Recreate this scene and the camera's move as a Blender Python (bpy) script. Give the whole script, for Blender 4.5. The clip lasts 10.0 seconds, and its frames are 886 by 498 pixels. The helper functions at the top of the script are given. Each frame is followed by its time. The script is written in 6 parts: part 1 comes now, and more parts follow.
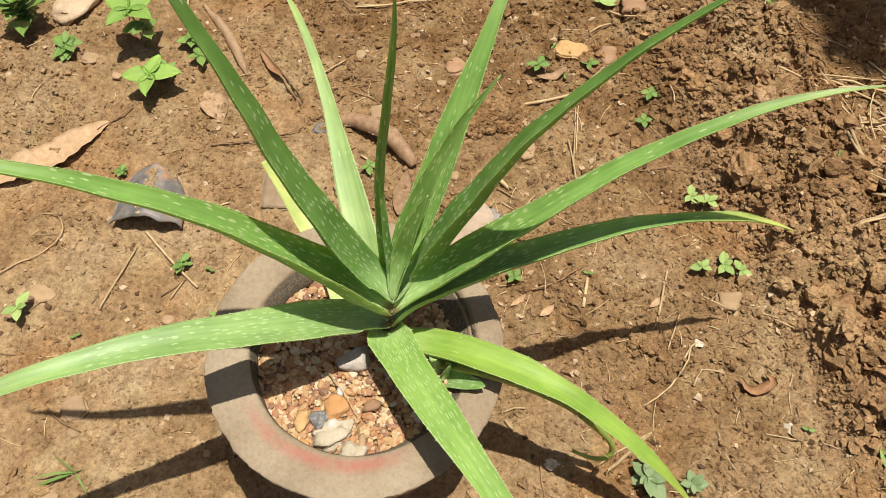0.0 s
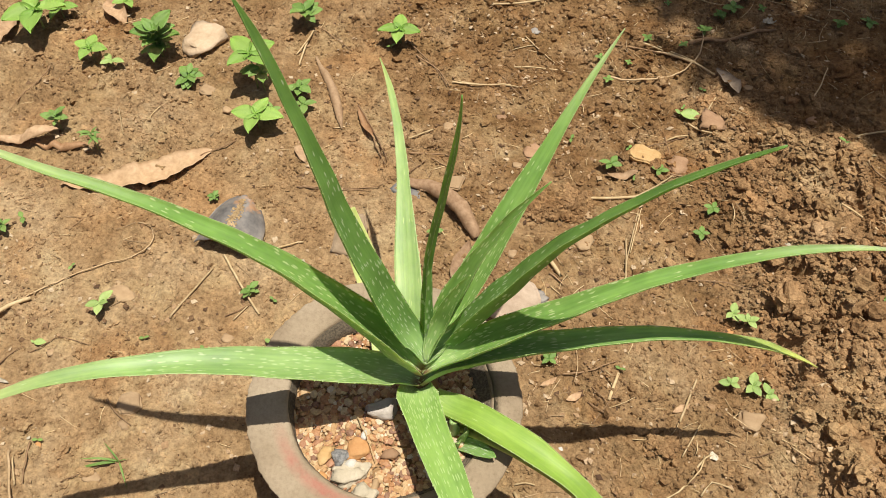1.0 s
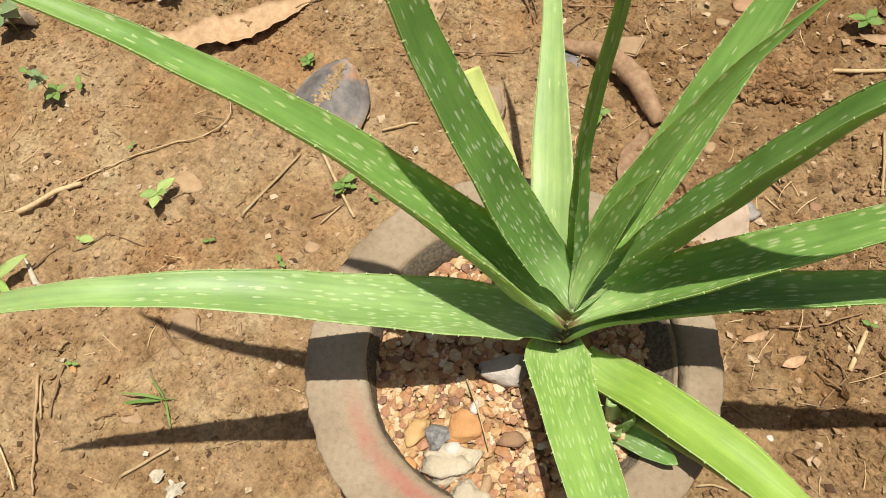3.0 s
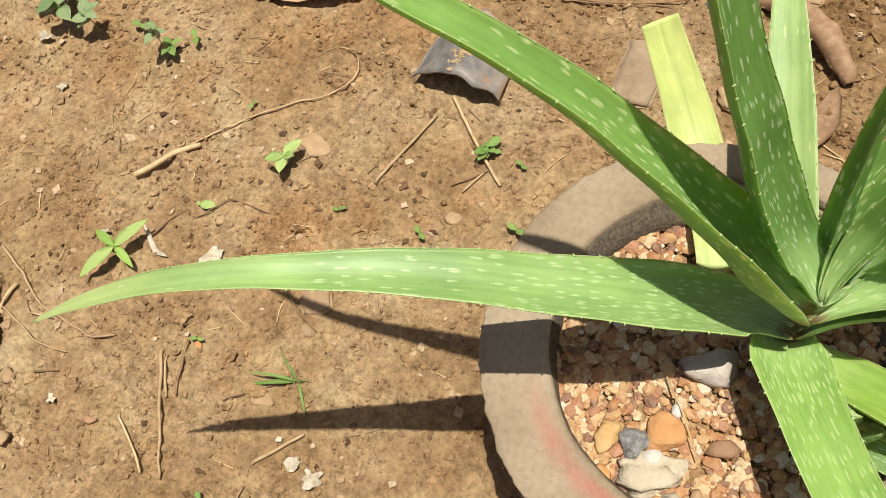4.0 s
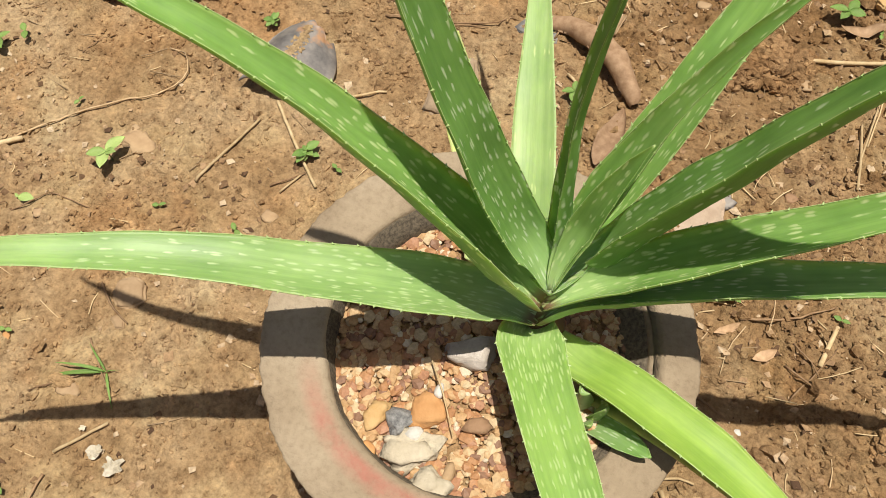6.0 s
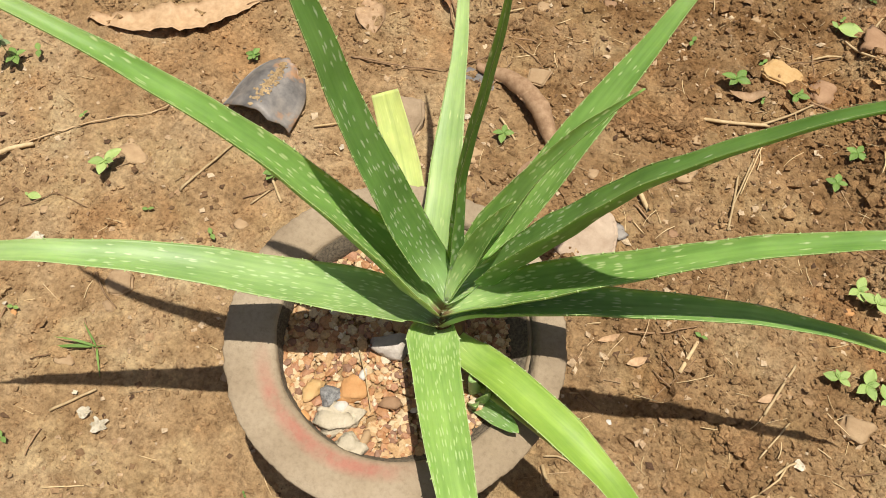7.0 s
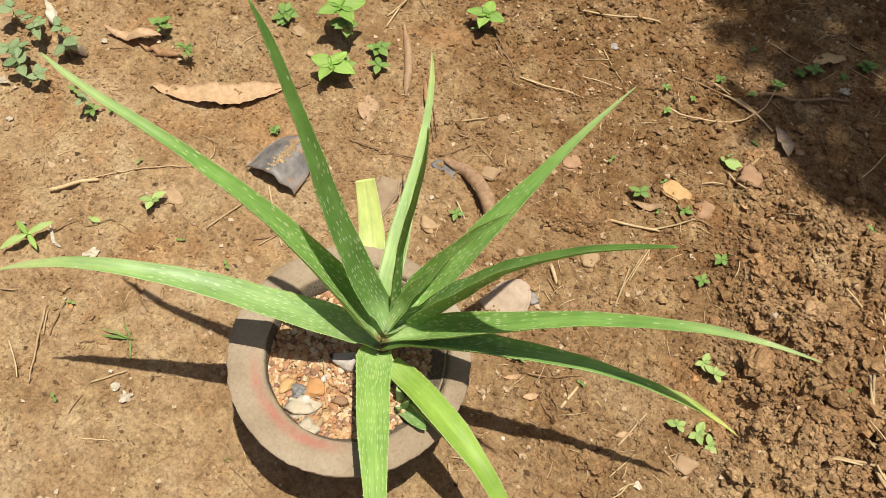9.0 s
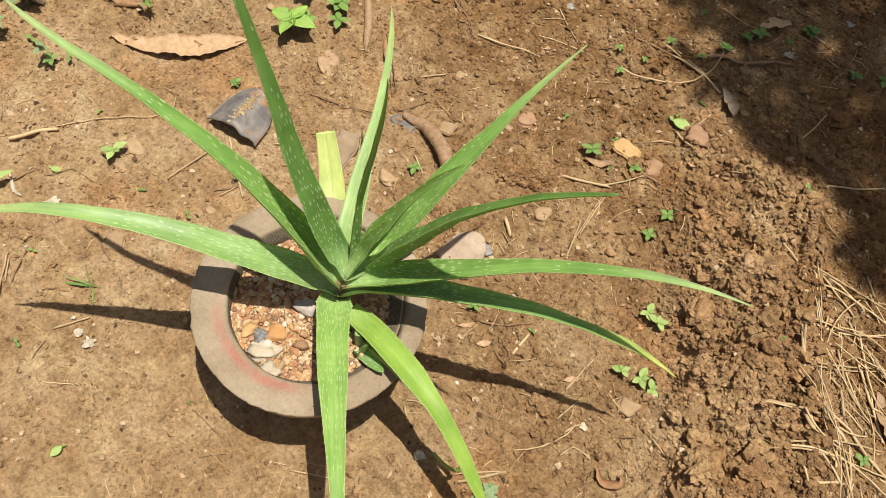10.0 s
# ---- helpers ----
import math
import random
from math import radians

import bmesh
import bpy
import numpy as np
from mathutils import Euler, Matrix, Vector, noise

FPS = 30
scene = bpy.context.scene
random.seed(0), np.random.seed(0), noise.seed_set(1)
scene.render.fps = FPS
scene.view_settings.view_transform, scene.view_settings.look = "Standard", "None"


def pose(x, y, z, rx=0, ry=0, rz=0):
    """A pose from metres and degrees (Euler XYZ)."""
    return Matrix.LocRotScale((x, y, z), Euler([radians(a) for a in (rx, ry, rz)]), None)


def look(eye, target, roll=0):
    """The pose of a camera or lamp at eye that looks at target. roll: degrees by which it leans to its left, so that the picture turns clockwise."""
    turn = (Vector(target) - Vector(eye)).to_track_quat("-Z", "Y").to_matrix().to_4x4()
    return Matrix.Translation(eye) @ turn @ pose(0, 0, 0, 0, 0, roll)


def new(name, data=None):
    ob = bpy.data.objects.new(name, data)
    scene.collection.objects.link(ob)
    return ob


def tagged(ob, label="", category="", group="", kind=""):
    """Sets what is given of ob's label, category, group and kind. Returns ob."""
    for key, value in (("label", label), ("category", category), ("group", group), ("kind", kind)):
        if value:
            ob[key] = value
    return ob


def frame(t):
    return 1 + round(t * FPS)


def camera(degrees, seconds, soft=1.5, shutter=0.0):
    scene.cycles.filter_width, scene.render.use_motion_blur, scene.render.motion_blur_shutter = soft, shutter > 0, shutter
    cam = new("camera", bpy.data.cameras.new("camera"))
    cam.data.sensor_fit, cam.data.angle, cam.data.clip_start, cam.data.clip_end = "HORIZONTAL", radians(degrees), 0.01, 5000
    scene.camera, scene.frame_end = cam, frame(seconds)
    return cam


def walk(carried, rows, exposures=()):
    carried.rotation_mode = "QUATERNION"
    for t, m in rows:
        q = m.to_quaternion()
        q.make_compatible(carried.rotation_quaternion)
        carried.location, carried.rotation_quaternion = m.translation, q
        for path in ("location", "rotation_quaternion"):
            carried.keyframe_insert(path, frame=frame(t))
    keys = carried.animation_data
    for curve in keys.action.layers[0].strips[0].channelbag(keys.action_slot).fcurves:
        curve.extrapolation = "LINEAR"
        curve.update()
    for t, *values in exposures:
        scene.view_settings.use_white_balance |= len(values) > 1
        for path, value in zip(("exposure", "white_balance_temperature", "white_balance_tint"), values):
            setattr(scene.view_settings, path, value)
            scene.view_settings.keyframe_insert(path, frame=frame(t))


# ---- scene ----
cam = camera(55.0, 10.0, soft=0.6)
PATH = [
    (0, (0.098, -0.303, 0.891), (-0.014, 0.688, -0.843), -2.8),
    (0.5, (0.116, -0.321, 0.918), (-0.107, 0.705, -0.784), -2.1),
    (1, (0.132, -0.318, 0.96), (-0.174, 0.748, -0.704), -0.7),
    (1.5, (0.151, -0.278, 0.904), (-0.204, 0.721, -0.791), 0.0),
    (2, (0.164, -0.198, 0.81), (-0.289, 0.684, -0.927), -6.9),
    (2.5, (0.151, -0.158, 0.775), (-0.394, 0.697, -0.949), -13.1),
    (3, (0.086, -0.167, 0.696), (-0.511, 0.589, -1.057), -17.3),
    (3.2, (0.066, -0.16, 0.674), (-0.577, 0.55, -1.081), -20.7),
    (4.3, (-0.042, -0.178, 0.645), (-0.747, 0.442, -1.122), -24.1),
    (4.5, (-0.054, -0.196, 0.653), (-0.764, 0.417, -1.114), -23.4),
    (5, (-0.049, -0.213, 0.658), (-0.737, 0.432, -1.105), -19.4),
    (5.5, (0.002, -0.194, 0.658), (-0.581, 0.517, -1.117), -13.4),
    (6, (0.067, -0.164, 0.665), (-0.413, 0.604, -1.118), -9.2),
    (6.2, (0.086, -0.155, 0.676), (-0.362, 0.624, -1.111), -8.2),
    (7.3, (0.153, -0.21, 0.861), (-0.296, 0.576, -0.923), -2.6),
    (7.5, (0.166, -0.218, 0.891), (-0.286, 0.573, -0.89), -2.2),
    (8, (0.198, -0.234, 0.93), (-0.251, 0.576, -0.843), -0.2),
    (8.5, (0.208, -0.251, 0.988), (-0.249, 0.571, -0.777), 2.0),
    (9, (0.247, -0.276, 1.067), (-0.235, 0.593, -0.669), 3.2),
    (9.5, (0.256, -0.297, 1.089), (-0.197, 0.585, -0.649), 5.7),
    (10, (0.262, -0.301, 1.095), (-0.092, 0.551, -0.68), 9.4),
]
walk(cam, [(t, look(eye, target, roll)) for t, eye, target, roll in PATH])

# ---- light: a high midday sun and a clear sky ----
TO_SUN = Vector((0.135, 0.052, 1.0)).normalized()
world = bpy.data.worlds.new("sky")
scene.world = world
world.use_nodes = True
sky = world.node_tree.nodes.new("ShaderNodeTexSky")
sky.sky_type, sky.sun_disc = "NISHITA", False
sky.sun_elevation = math.asin(TO_SUN.z)
sky.sun_rotation = math.atan2(TO_SUN.x, TO_SUN.y)
sky.air_density, sky.dust_density, sky.ozone_density = 0.9, 4.0, 0.5
back = world.node_tree.nodes["Background"]
back.inputs["Strength"].default_value = 0.05
world.node_tree.links.new(sky.outputs["Color"], back.inputs["Color"])
sun = new("sun", bpy.data.lights.new("sun", "SUN"))
sun.data.energy, sun.data.angle, sun.data.color = 4.85, radians(0.55), (1.0, 0.95, 0.86)
sun.matrix_world = look(TO_SUN * 6, (0, 0, 0))
scene.view_settings.exposure = 0.065


# ---- materials ----
def material(name, roughness=0.8, specular=0.5):
    m = bpy.data.materials.new(name)
    m.use_nodes = True
    bsdf = m.node_tree.nodes["Principled BSDF"]
    bsdf.inputs["Roughness"].default_value = roughness
    bsdf.inputs["Specular IOR Level"].default_value = specular
    return m, m.node_tree, bsdf


def node(tree, kind, **inputs):
    n = tree.nodes.new(kind)
    for key, value in inputs.items():
        n.inputs[key].default_value = value
    return n


def ramp(tree, source, stops, mode="LINEAR"):
    r = tree.nodes.new("ShaderNodeValToRGB")
    r.color_ramp.interpolation = mode
    while len(r.color_ramp.elements) < len(stops):
        r.color_ramp.elements.new(0.5)
    for e, (at, colour) in zip(r.color_ramp.elements, stops):
        e.position = at
        e.color = (*colour, 1) if len(colour) == 3 else colour
    tree.links.new(source, r.inputs["Fac"])
    return r.outputs["Color"]


def coords(tree, scale=(1, 1, 1), kind="Object"):
    c = tree.nodes.new("ShaderNodeTexCoord")
    m = tree.nodes.new("ShaderNodeMapping")
    m.inputs["Scale"].default_value = scale
    tree.links.new(c.outputs[kind], m.inputs["Vector"])
    return m.outputs["Vector"]


def world_place(tree):
    return tree.nodes.new("ShaderNodeNewGeometry").outputs["Position"]


def noise_tex(tree, vector, scale, detail=4.0, rough=0.6):
    n = node(tree, "ShaderNodeTexNoise", Scale=scale, Detail=detail, Roughness=rough)
    tree.links.new(vector, n.inputs["Vector"])
    return n.outputs["Fac"]


def mix(tree, fac, a, b, blend="MIX"):
    m = tree.nodes.new("ShaderNodeMix")
    m.data_type, m.blend_type = "RGBA", blend
    for value, slot in ((fac, 0), (a, 6), (b, 7)):
        if hasattr(value, "is_output"):
            tree.links.new(value, m.inputs[slot])
        elif slot == 0:
            m.inputs[0].default_value = value
        else:
            m.inputs[slot].default_value = (*value, 1)
    return m.outputs[2]


def relief(tree, bsdf, height, strength=0.5, distance=0.002):
    b = node(tree, "ShaderNodeBump", Strength=strength, Distance=distance)
    tree.links.new(height, b.inputs["Height"])
    tree.links.new(b.outputs["Normal"], bsdf.inputs["Normal"])


def mapped(t, value, low, high):
    n = node(t, "ShaderNodeMapRange")
    n.inputs["From Min"].default_value, n.inputs["From Max"].default_value = low, high
    t.links.new(value, n.inputs["Value"])
    return n.outputs["Result"]


def soil_material(name, tones, spread=0.0):
    """Bare earth in world space: broad tones, caked pale patches, damp stretches, crumb-sized mottling."""
    m, t, b = material(name, 0.95, 0.12)
    p = world_place(t)
    broad = ramp(t, noise_tex(t, p, 8, 6, 0.6), [(0.34, tones[0]), (0.5, tones[1]), (0.66, tones[2])])
    mottle = ramp(t, noise_tex(t, p, 55, 5, 0.65), [(0.32, (0.74, 0.71, 0.68)), (0.5, (1, 1, 1)), (0.68, (1.17, 1.17, 1.16))])
    colour = mix(t, 1.0, broad, mottle, "MULTIPLY")
    fine = ramp(t, noise_tex(t, p, 190, 6, 0.75), [(0.3, (0.53, 0.495, 0.465)), (0.5, (1.0, 1.0, 1.0)), (0.7, (1.34, 1.34, 1.32))])
    colour = mix(t, 1.0, colour, fine, "MULTIPLY")
    # trodden, caked patches: paler, yellower and smoother
    caked = ramp(t, noise_tex(t, p, 13, 4, 0.55), [(0.5, (0, 0, 0)), (0.6, (0.85, 0.85, 0.85))])
    colour = mix(t, caked, colour, mix(t, 1.0, colour, (1.12, 1.19, 1.2), "MULTIPLY"))
    # redder earth here and there
    red = ramp(t, noise_tex(t, p, 6, 3, 0.5), [(0.56, (0, 0, 0)), (0.66, (0.7, 0.7, 0.7))])
    colour = mix(t, red, colour, mix(t, 1.0, colour, (1.06, 0.93, 0.82), "MULTIPLY"))
    # dark specks: bits of rotted leaf, and the shade of tiny pits painted in
    dark_specks = ramp(t, noise_tex(t, p, 150, 3, 0.6), [(0.25, (0.8, 0.8, 0.8)), (0.3, (0, 0, 0))])
    colour = mix(t, dark_specks, colour, (0.085, 0.05, 0.026))
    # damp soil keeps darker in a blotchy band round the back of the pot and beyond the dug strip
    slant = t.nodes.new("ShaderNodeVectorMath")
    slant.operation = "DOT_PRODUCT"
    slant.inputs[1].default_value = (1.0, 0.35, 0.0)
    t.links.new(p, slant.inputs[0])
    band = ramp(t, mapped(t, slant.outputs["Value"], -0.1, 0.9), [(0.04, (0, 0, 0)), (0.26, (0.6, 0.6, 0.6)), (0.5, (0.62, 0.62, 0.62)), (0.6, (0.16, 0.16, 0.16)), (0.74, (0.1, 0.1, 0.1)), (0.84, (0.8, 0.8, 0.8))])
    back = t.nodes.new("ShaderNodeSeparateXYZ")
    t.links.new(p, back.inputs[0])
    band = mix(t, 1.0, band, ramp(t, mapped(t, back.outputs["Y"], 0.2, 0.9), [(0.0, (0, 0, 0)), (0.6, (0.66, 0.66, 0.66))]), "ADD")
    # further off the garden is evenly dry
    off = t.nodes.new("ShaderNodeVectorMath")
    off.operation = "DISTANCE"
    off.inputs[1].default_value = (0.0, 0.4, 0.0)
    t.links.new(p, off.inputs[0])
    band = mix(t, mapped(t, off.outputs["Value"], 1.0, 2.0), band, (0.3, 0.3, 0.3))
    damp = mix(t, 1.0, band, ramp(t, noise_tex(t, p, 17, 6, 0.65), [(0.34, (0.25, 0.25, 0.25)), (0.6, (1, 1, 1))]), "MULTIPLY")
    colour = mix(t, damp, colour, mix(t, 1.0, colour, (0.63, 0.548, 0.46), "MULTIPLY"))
    if spread:
        g = t.nodes.new("ShaderNodeNewGeometry")
        colour = mix(t, 1.0, colour, ramp(t, g.outputs["Random Per Island"], [(0, (1 - 1.1 * spread, 1 - 1.2 * spread, 1 - 1.3 * spread)), (0.5, (1, 1, 1)), (0.85, (1 + spread,) * 3), (1, (1 + 2 * spread,) * 3)]), "MULTIPLY")
    t.links.new(colour, b.inputs["Base Color"])
    rough = mix(t, 0.45, noise_tex(t, p, 70, 5, 0.6), noise_tex(t, p, 240, 5, 0.7))
    relief(t, b, rough, 1.0, 0.010)
    return m


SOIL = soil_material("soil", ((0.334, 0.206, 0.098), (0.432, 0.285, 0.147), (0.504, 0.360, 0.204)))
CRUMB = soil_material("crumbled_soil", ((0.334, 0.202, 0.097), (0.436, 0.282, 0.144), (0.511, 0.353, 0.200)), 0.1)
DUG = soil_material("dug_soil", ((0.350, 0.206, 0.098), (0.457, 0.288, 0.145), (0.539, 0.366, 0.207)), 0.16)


def stone_material(name, dark, light, rough=0.8, scale=60):
    m, t, b = material(name, rough, 0.35)
    c = coords(t)
    colour = ramp(t, noise_tex(t, c, scale, 5, 0.65), [(0.3, dark), (0.7, light)])
    info = t.nodes.new("ShaderNodeObjectInfo")
    colour = mix(t, 1.0, colour, ramp(t, info.outputs["Random"], [(0, (0.85, 0.84, 0.83)), (1, (1.12, 1.1, 1.08))]), "MULTIPLY")
    t.links.new(colour, b.inputs["Base Color"])
    relief(t, b, noise_tex(t, c, scale * 5, 4), 0.5, 0.002)
    return m


STONES = {
    "yellow": stone_material("yellow_stone", (0.48, 0.29, 0.11), (0.62, 0.42, 0.2)),
    "red": stone_material("reddish_stone", (0.32, 0.185, 0.10), (0.45, 0.28, 0.16)),
    "tan": stone_material("tan_stone", (0.36, 0.235, 0.125), (0.50, 0.35, 0.20)),
    "grey": stone_material("grey_stone", (0.28, 0.25, 0.22), (0.46, 0.42, 0.37)),
    "white": stone_material("white_stone", (0.62, 0.58, 0.5), (0.8, 0.77, 0.7)),
    "pale": stone_material("pale_stone", (0.42, 0.30, 0.185), (0.6, 0.46, 0.31)),
    "orange": stone_material("orange_stone", (0.55, 0.27, 0.1), (0.68, 0.38, 0.16)),
    "clod": DUG,
}
PALE_GREY = stone_material("pale_grey_stone", (0.44, 0.375, 0.265), (0.64, 0.56, 0.42), 0.8, 70)
SPECKLED = stone_material("speckled_stone", (0.10, 0.10, 0.10), (0.42, 0.41, 0.39), 0.7, 260)
QUARTZ = stone_material("quartz", (0.41, 0.35, 0.29), (0.64, 0.57, 0.49), 0.4)
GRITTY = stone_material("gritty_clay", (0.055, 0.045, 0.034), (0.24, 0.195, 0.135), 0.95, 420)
WORN_TILE = stone_material("worn_tile", (0.27, 0.19, 0.115), (0.42, 0.315, 0.205), 0.9, 45)
TILE = stone_material("broken_tile", (0.38, 0.28, 0.195), (0.54, 0.425, 0.315), 0.85, 40)


def pot_material():
    m, t, b = material("weathered_clay", 0.85, 0.25)
    c = coords(t)
    clay = ramp(t, noise_tex(t, c, 9, 6, 0.6), [(0.32, (0.275, 0.205, 0.13)), (0.5, (0.375, 0.292, 0.195)), (0.7, (0.455, 0.368, 0.26))])
    specks = ramp(t, noise_tex(t, c, 260, 5, 0.7), [(0.3, (0.82, 0.8, 0.78)), (0.5, (1, 1, 1)), (0.75, (1.1, 1.1, 1.1))])
    clay = mix(t, 1.0, clay, specks, "MULTIPLY")
    # a faint smear of old red paint along one stretch of the inner rim
    sep = t.nodes.new("ShaderNodeSeparateXYZ")
    t.links.new(c, sep.inputs[0])
    angle = node(t, "ShaderNodeMath")
    angle.operation = "ARCTAN2"
    t.links.new(sep.outputs["Y"], angle.inputs[0])
    t.links.new(sep.outputs["X"], angle.inputs[1])
    arc = ramp(t, mapped(t, angle.outputs[0], -2.7, -0.9), [(0.0, (0, 0, 0)), (0.3, (1, 1, 1)), (0.8, (1, 1, 1)), (1.0, (0, 0, 0))])
    flat = t.nodes.new("ShaderNodeVectorMath")
    flat.operation = "MULTIPLY"
    flat.inputs[1].default_value = (1, 1, 0)
    t.links.new(c, flat.inputs[0])
    away = t.nodes.new("ShaderNodeVectorMath")
    away.operation = "LENGTH"
    t.links.new(flat.outputs[0], away.inputs[0])
    ring = ramp(t, mapped(t, away.outputs["Value"], 0.1, 0.125), [(0.05, (0, 0, 0)), (0.25, (1, 1, 1)), (0.45, (1, 1, 1)), (0.75, (0, 0, 0))])
    worn = ramp(t, noise_tex(t, c, 34, 5, 0.7), [(0.36, (0.1, 0.1, 0.1)), (0.6, (0.6, 0.6, 0.6))])
    mask = mix(t, 1.0, mix(t, 1.0, arc, ring, "MULTIPLY"), worn, "MULTIPLY")
    t.links.new(mix(t, mask, clay, (0.46, 0.13, 0.10)), b.inputs["Base Color"])
    relief(t, b, noise_tex(t, c, 180, 6, 0.7), 0.55, 0.003)
    return m


def gravel_material():
    m, t, b = material("pea_gravel", 0.6, 0.4)
    g = t.nodes.new("ShaderNodeNewGeometry")
    colour = ramp(t, g.outputs["Random Per Island"], [(0.0, (0.45, 0.23, 0.105)), (0.18, (0.53, 0.33, 0.16)), (0.4, (0.6, 0.41, 0.22)), (0.56, (0.43, 0.22, 0.12)), (0.68, (0.62, 0.47, 0.28)), (0.82, (0.28, 0.155, 0.095)), (0.93, (0.7, 0.59, 0.43))], "CONSTANT")
    p = world_place(t)
    colour = mix(t, 1.0, colour, ramp(t, noise_tex(t, p, 500, 3), [(0.3, (0.8, 0.78, 0.75)), (0.7, (1.1, 1.1, 1.1))]), "MULTIPLY")
    t.links.new(colour, b.inputs["Base Color"])
    relief(t, b, noise_tex(t, p, 900, 3), 0.3, 0.001)
    return m


def aloe_material(name, base, tip, spot, spots=0.5, rough=0.5, gloss=0.27):
    """Waxy leaf: u runs along the leaf in metres, v across it; pale dashes, fine streaks, dry blotches."""
    m, t, b = material(name, rough, gloss)
    uv = t.nodes.new("ShaderNodeUVMap")
    along = t.nodes.new("ShaderNodeSeparateXYZ")
    t.links.new(uv.outputs["UV"], along.inputs[0])

    def stretched(sx, sy):
        k = t.nodes.new("ShaderNodeMapping")
        k.inputs["Scale"].default_value = (sx, sy, 1)
        t.links.new(uv.outputs["UV"], k.inputs["Vector"])
        return k.outputs["Vector"]
    green = ramp(t, mapped(t, along.outputs["X"], 0.0, 0.42), [(0.0, (0.20, 0.12, 0.06)), (0.012, (0.24, 0.17, 0.09)), (0.028, tuple(0.5 * c + 0.5 * d for c, d in zip(base, (0.45, 0.58, 0.28)))), (0.16, base), (0.7, base), (1.0, tip)])
    streak = ramp(t, noise_tex(t, stretched(12, 300), 1.0, 2), [(0.3, (0.86, 0.88, 0.84)), (0.7, (1.12, 1.1, 1.12))])
    green = mix(t, 1.0, green, streak, "MULTIPLY")
    blotch = ramp(t, noise_tex(t, stretched(22, 40), 1.0, 4), [(0.35, (0.82, 0.86, 0.8)), (0.65, (1.14, 1.1, 1.1))])
    green = mix(t, 1.0, green, blotch, "MULTIPLY")
    v = node(t, "ShaderNodeTexVoronoi", Scale=1.0, Randomness=1.0)
    v.voronoi_dimensions = "2D"
    warp = node(t, "ShaderNodeTexNoise", Scale=1.0, Detail=2.0)
    t.links.new(stretched(130, 300), warp.inputs["Vector"])
    bent = t.nodes.new("ShaderNodeVectorMath")
    bent.operation = "MULTIPLY_ADD"
    bent.inputs[1].default_value = (1.0, 0.6, 0)
    t.links.new(warp.outputs["Color"], bent.inputs[0])
    t.links.new(stretched(92, 480), bent.inputs[2])
    t.links.new(bent.outputs[0], v.inputs["Vector"])
    dash = ramp(t, v.outputs["Distance"], [(0.12, (0.95, 0.95, 0.95)), (0.36, (0, 0, 0))])
    # dashes crowd near the root and thin out towards the tip
    pick = node(t, "ShaderNodeMath")
    pick.operation = "GREATER_THAN"
    sepc = t.nodes.new("ShaderNodeSeparateColor")
    t.links.new(v.outputs["Color"], sepc.inputs[0])
    t.links.new(sepc.outputs[0], pick.inputs[0])
    t.links.new(mapped_to(t, along.outputs["X"], 0.0, 0.32, 0.92 - spots, 1.03 - 0.1 * spots), pick.inputs[1])
    colour = mix(t, mix(t, 1.0, dash, pick.outputs[0], "MULTIPLY"), green, spot)
    t.links.new(colour, b.inputs["Base Color"])
    b.inputs["Subsurface Weight"].default_value = 0.4
    b.inputs["Subsurface Radius"].default_value = (0.010, 0.014, 0.004)
    b.inputs["Subsurface Scale"].default_value = 0.6
    relief(t, b, noise_tex(t, stretched(60, 500), 1.0, 4), 0.18, 0.001)
    return m


def mapped_to(t, value, low, high, to_low, to_high):
    n = node(t, "ShaderNodeMapRange")
    for key, number in (("From Min", low), ("From Max", high), ("To Min", to_low), ("To Max", to_high)):
        n.inputs[key].default_value = number
    t.links.new(value, n.inputs["Value"])
    return n.outputs["Result"]


def leaf_material(name, dark, light, rough=0.55):
    m, t, b = material(name, rough, 0.35)
    c = coords(t)
    info = t.nodes.new("ShaderNodeObjectInfo")
    colour = ramp(t, noise_tex(t, c, 90, 4), [(0.3, dark), (0.7, light)])
    colour = mix(t, 1.0, colour, ramp(t, info.outputs["Random"], [(0, (0.78, 0.84, 0.72)), (1, (1.2, 1.15, 1.15))]), "MULTIPLY")
    t.links.new(colour, b.inputs["Base Color"])
    b.inputs["Subsurface Weight"].default_value = 0.2
    b.inputs["Subsurface Radius"].default_value = (0.004, 0.006, 0.002)
    b.inputs["Subsurface Scale"].default_value = 0.5
    relief(t, b, noise_tex(t, c, 400, 3), 0.25, 0.001)
    return m


def fibre_material(name, dark, light, rough=0.8):
    m, t, b = material(name, rough, 0.25)
    c = coords(t)
    colour = ramp(t, noise_tex(t, c, 130, 4), [(0.3, dark), (0.7, light)])
    info = t.nodes.new("ShaderNodeObjectInfo")
    colour = mix(t, 1.0, colour, ramp(t, info.outputs["Random"], [(0, (0.75, 0.73, 0.7)), (1, (1.18, 1.16, 1.12))]), "MULTIPLY")
    t.links.new(colour, b.inputs["Base Color"])
    relief(t, b, noise_tex(t, c, 600, 3), 0.4, 0.001)
    return m


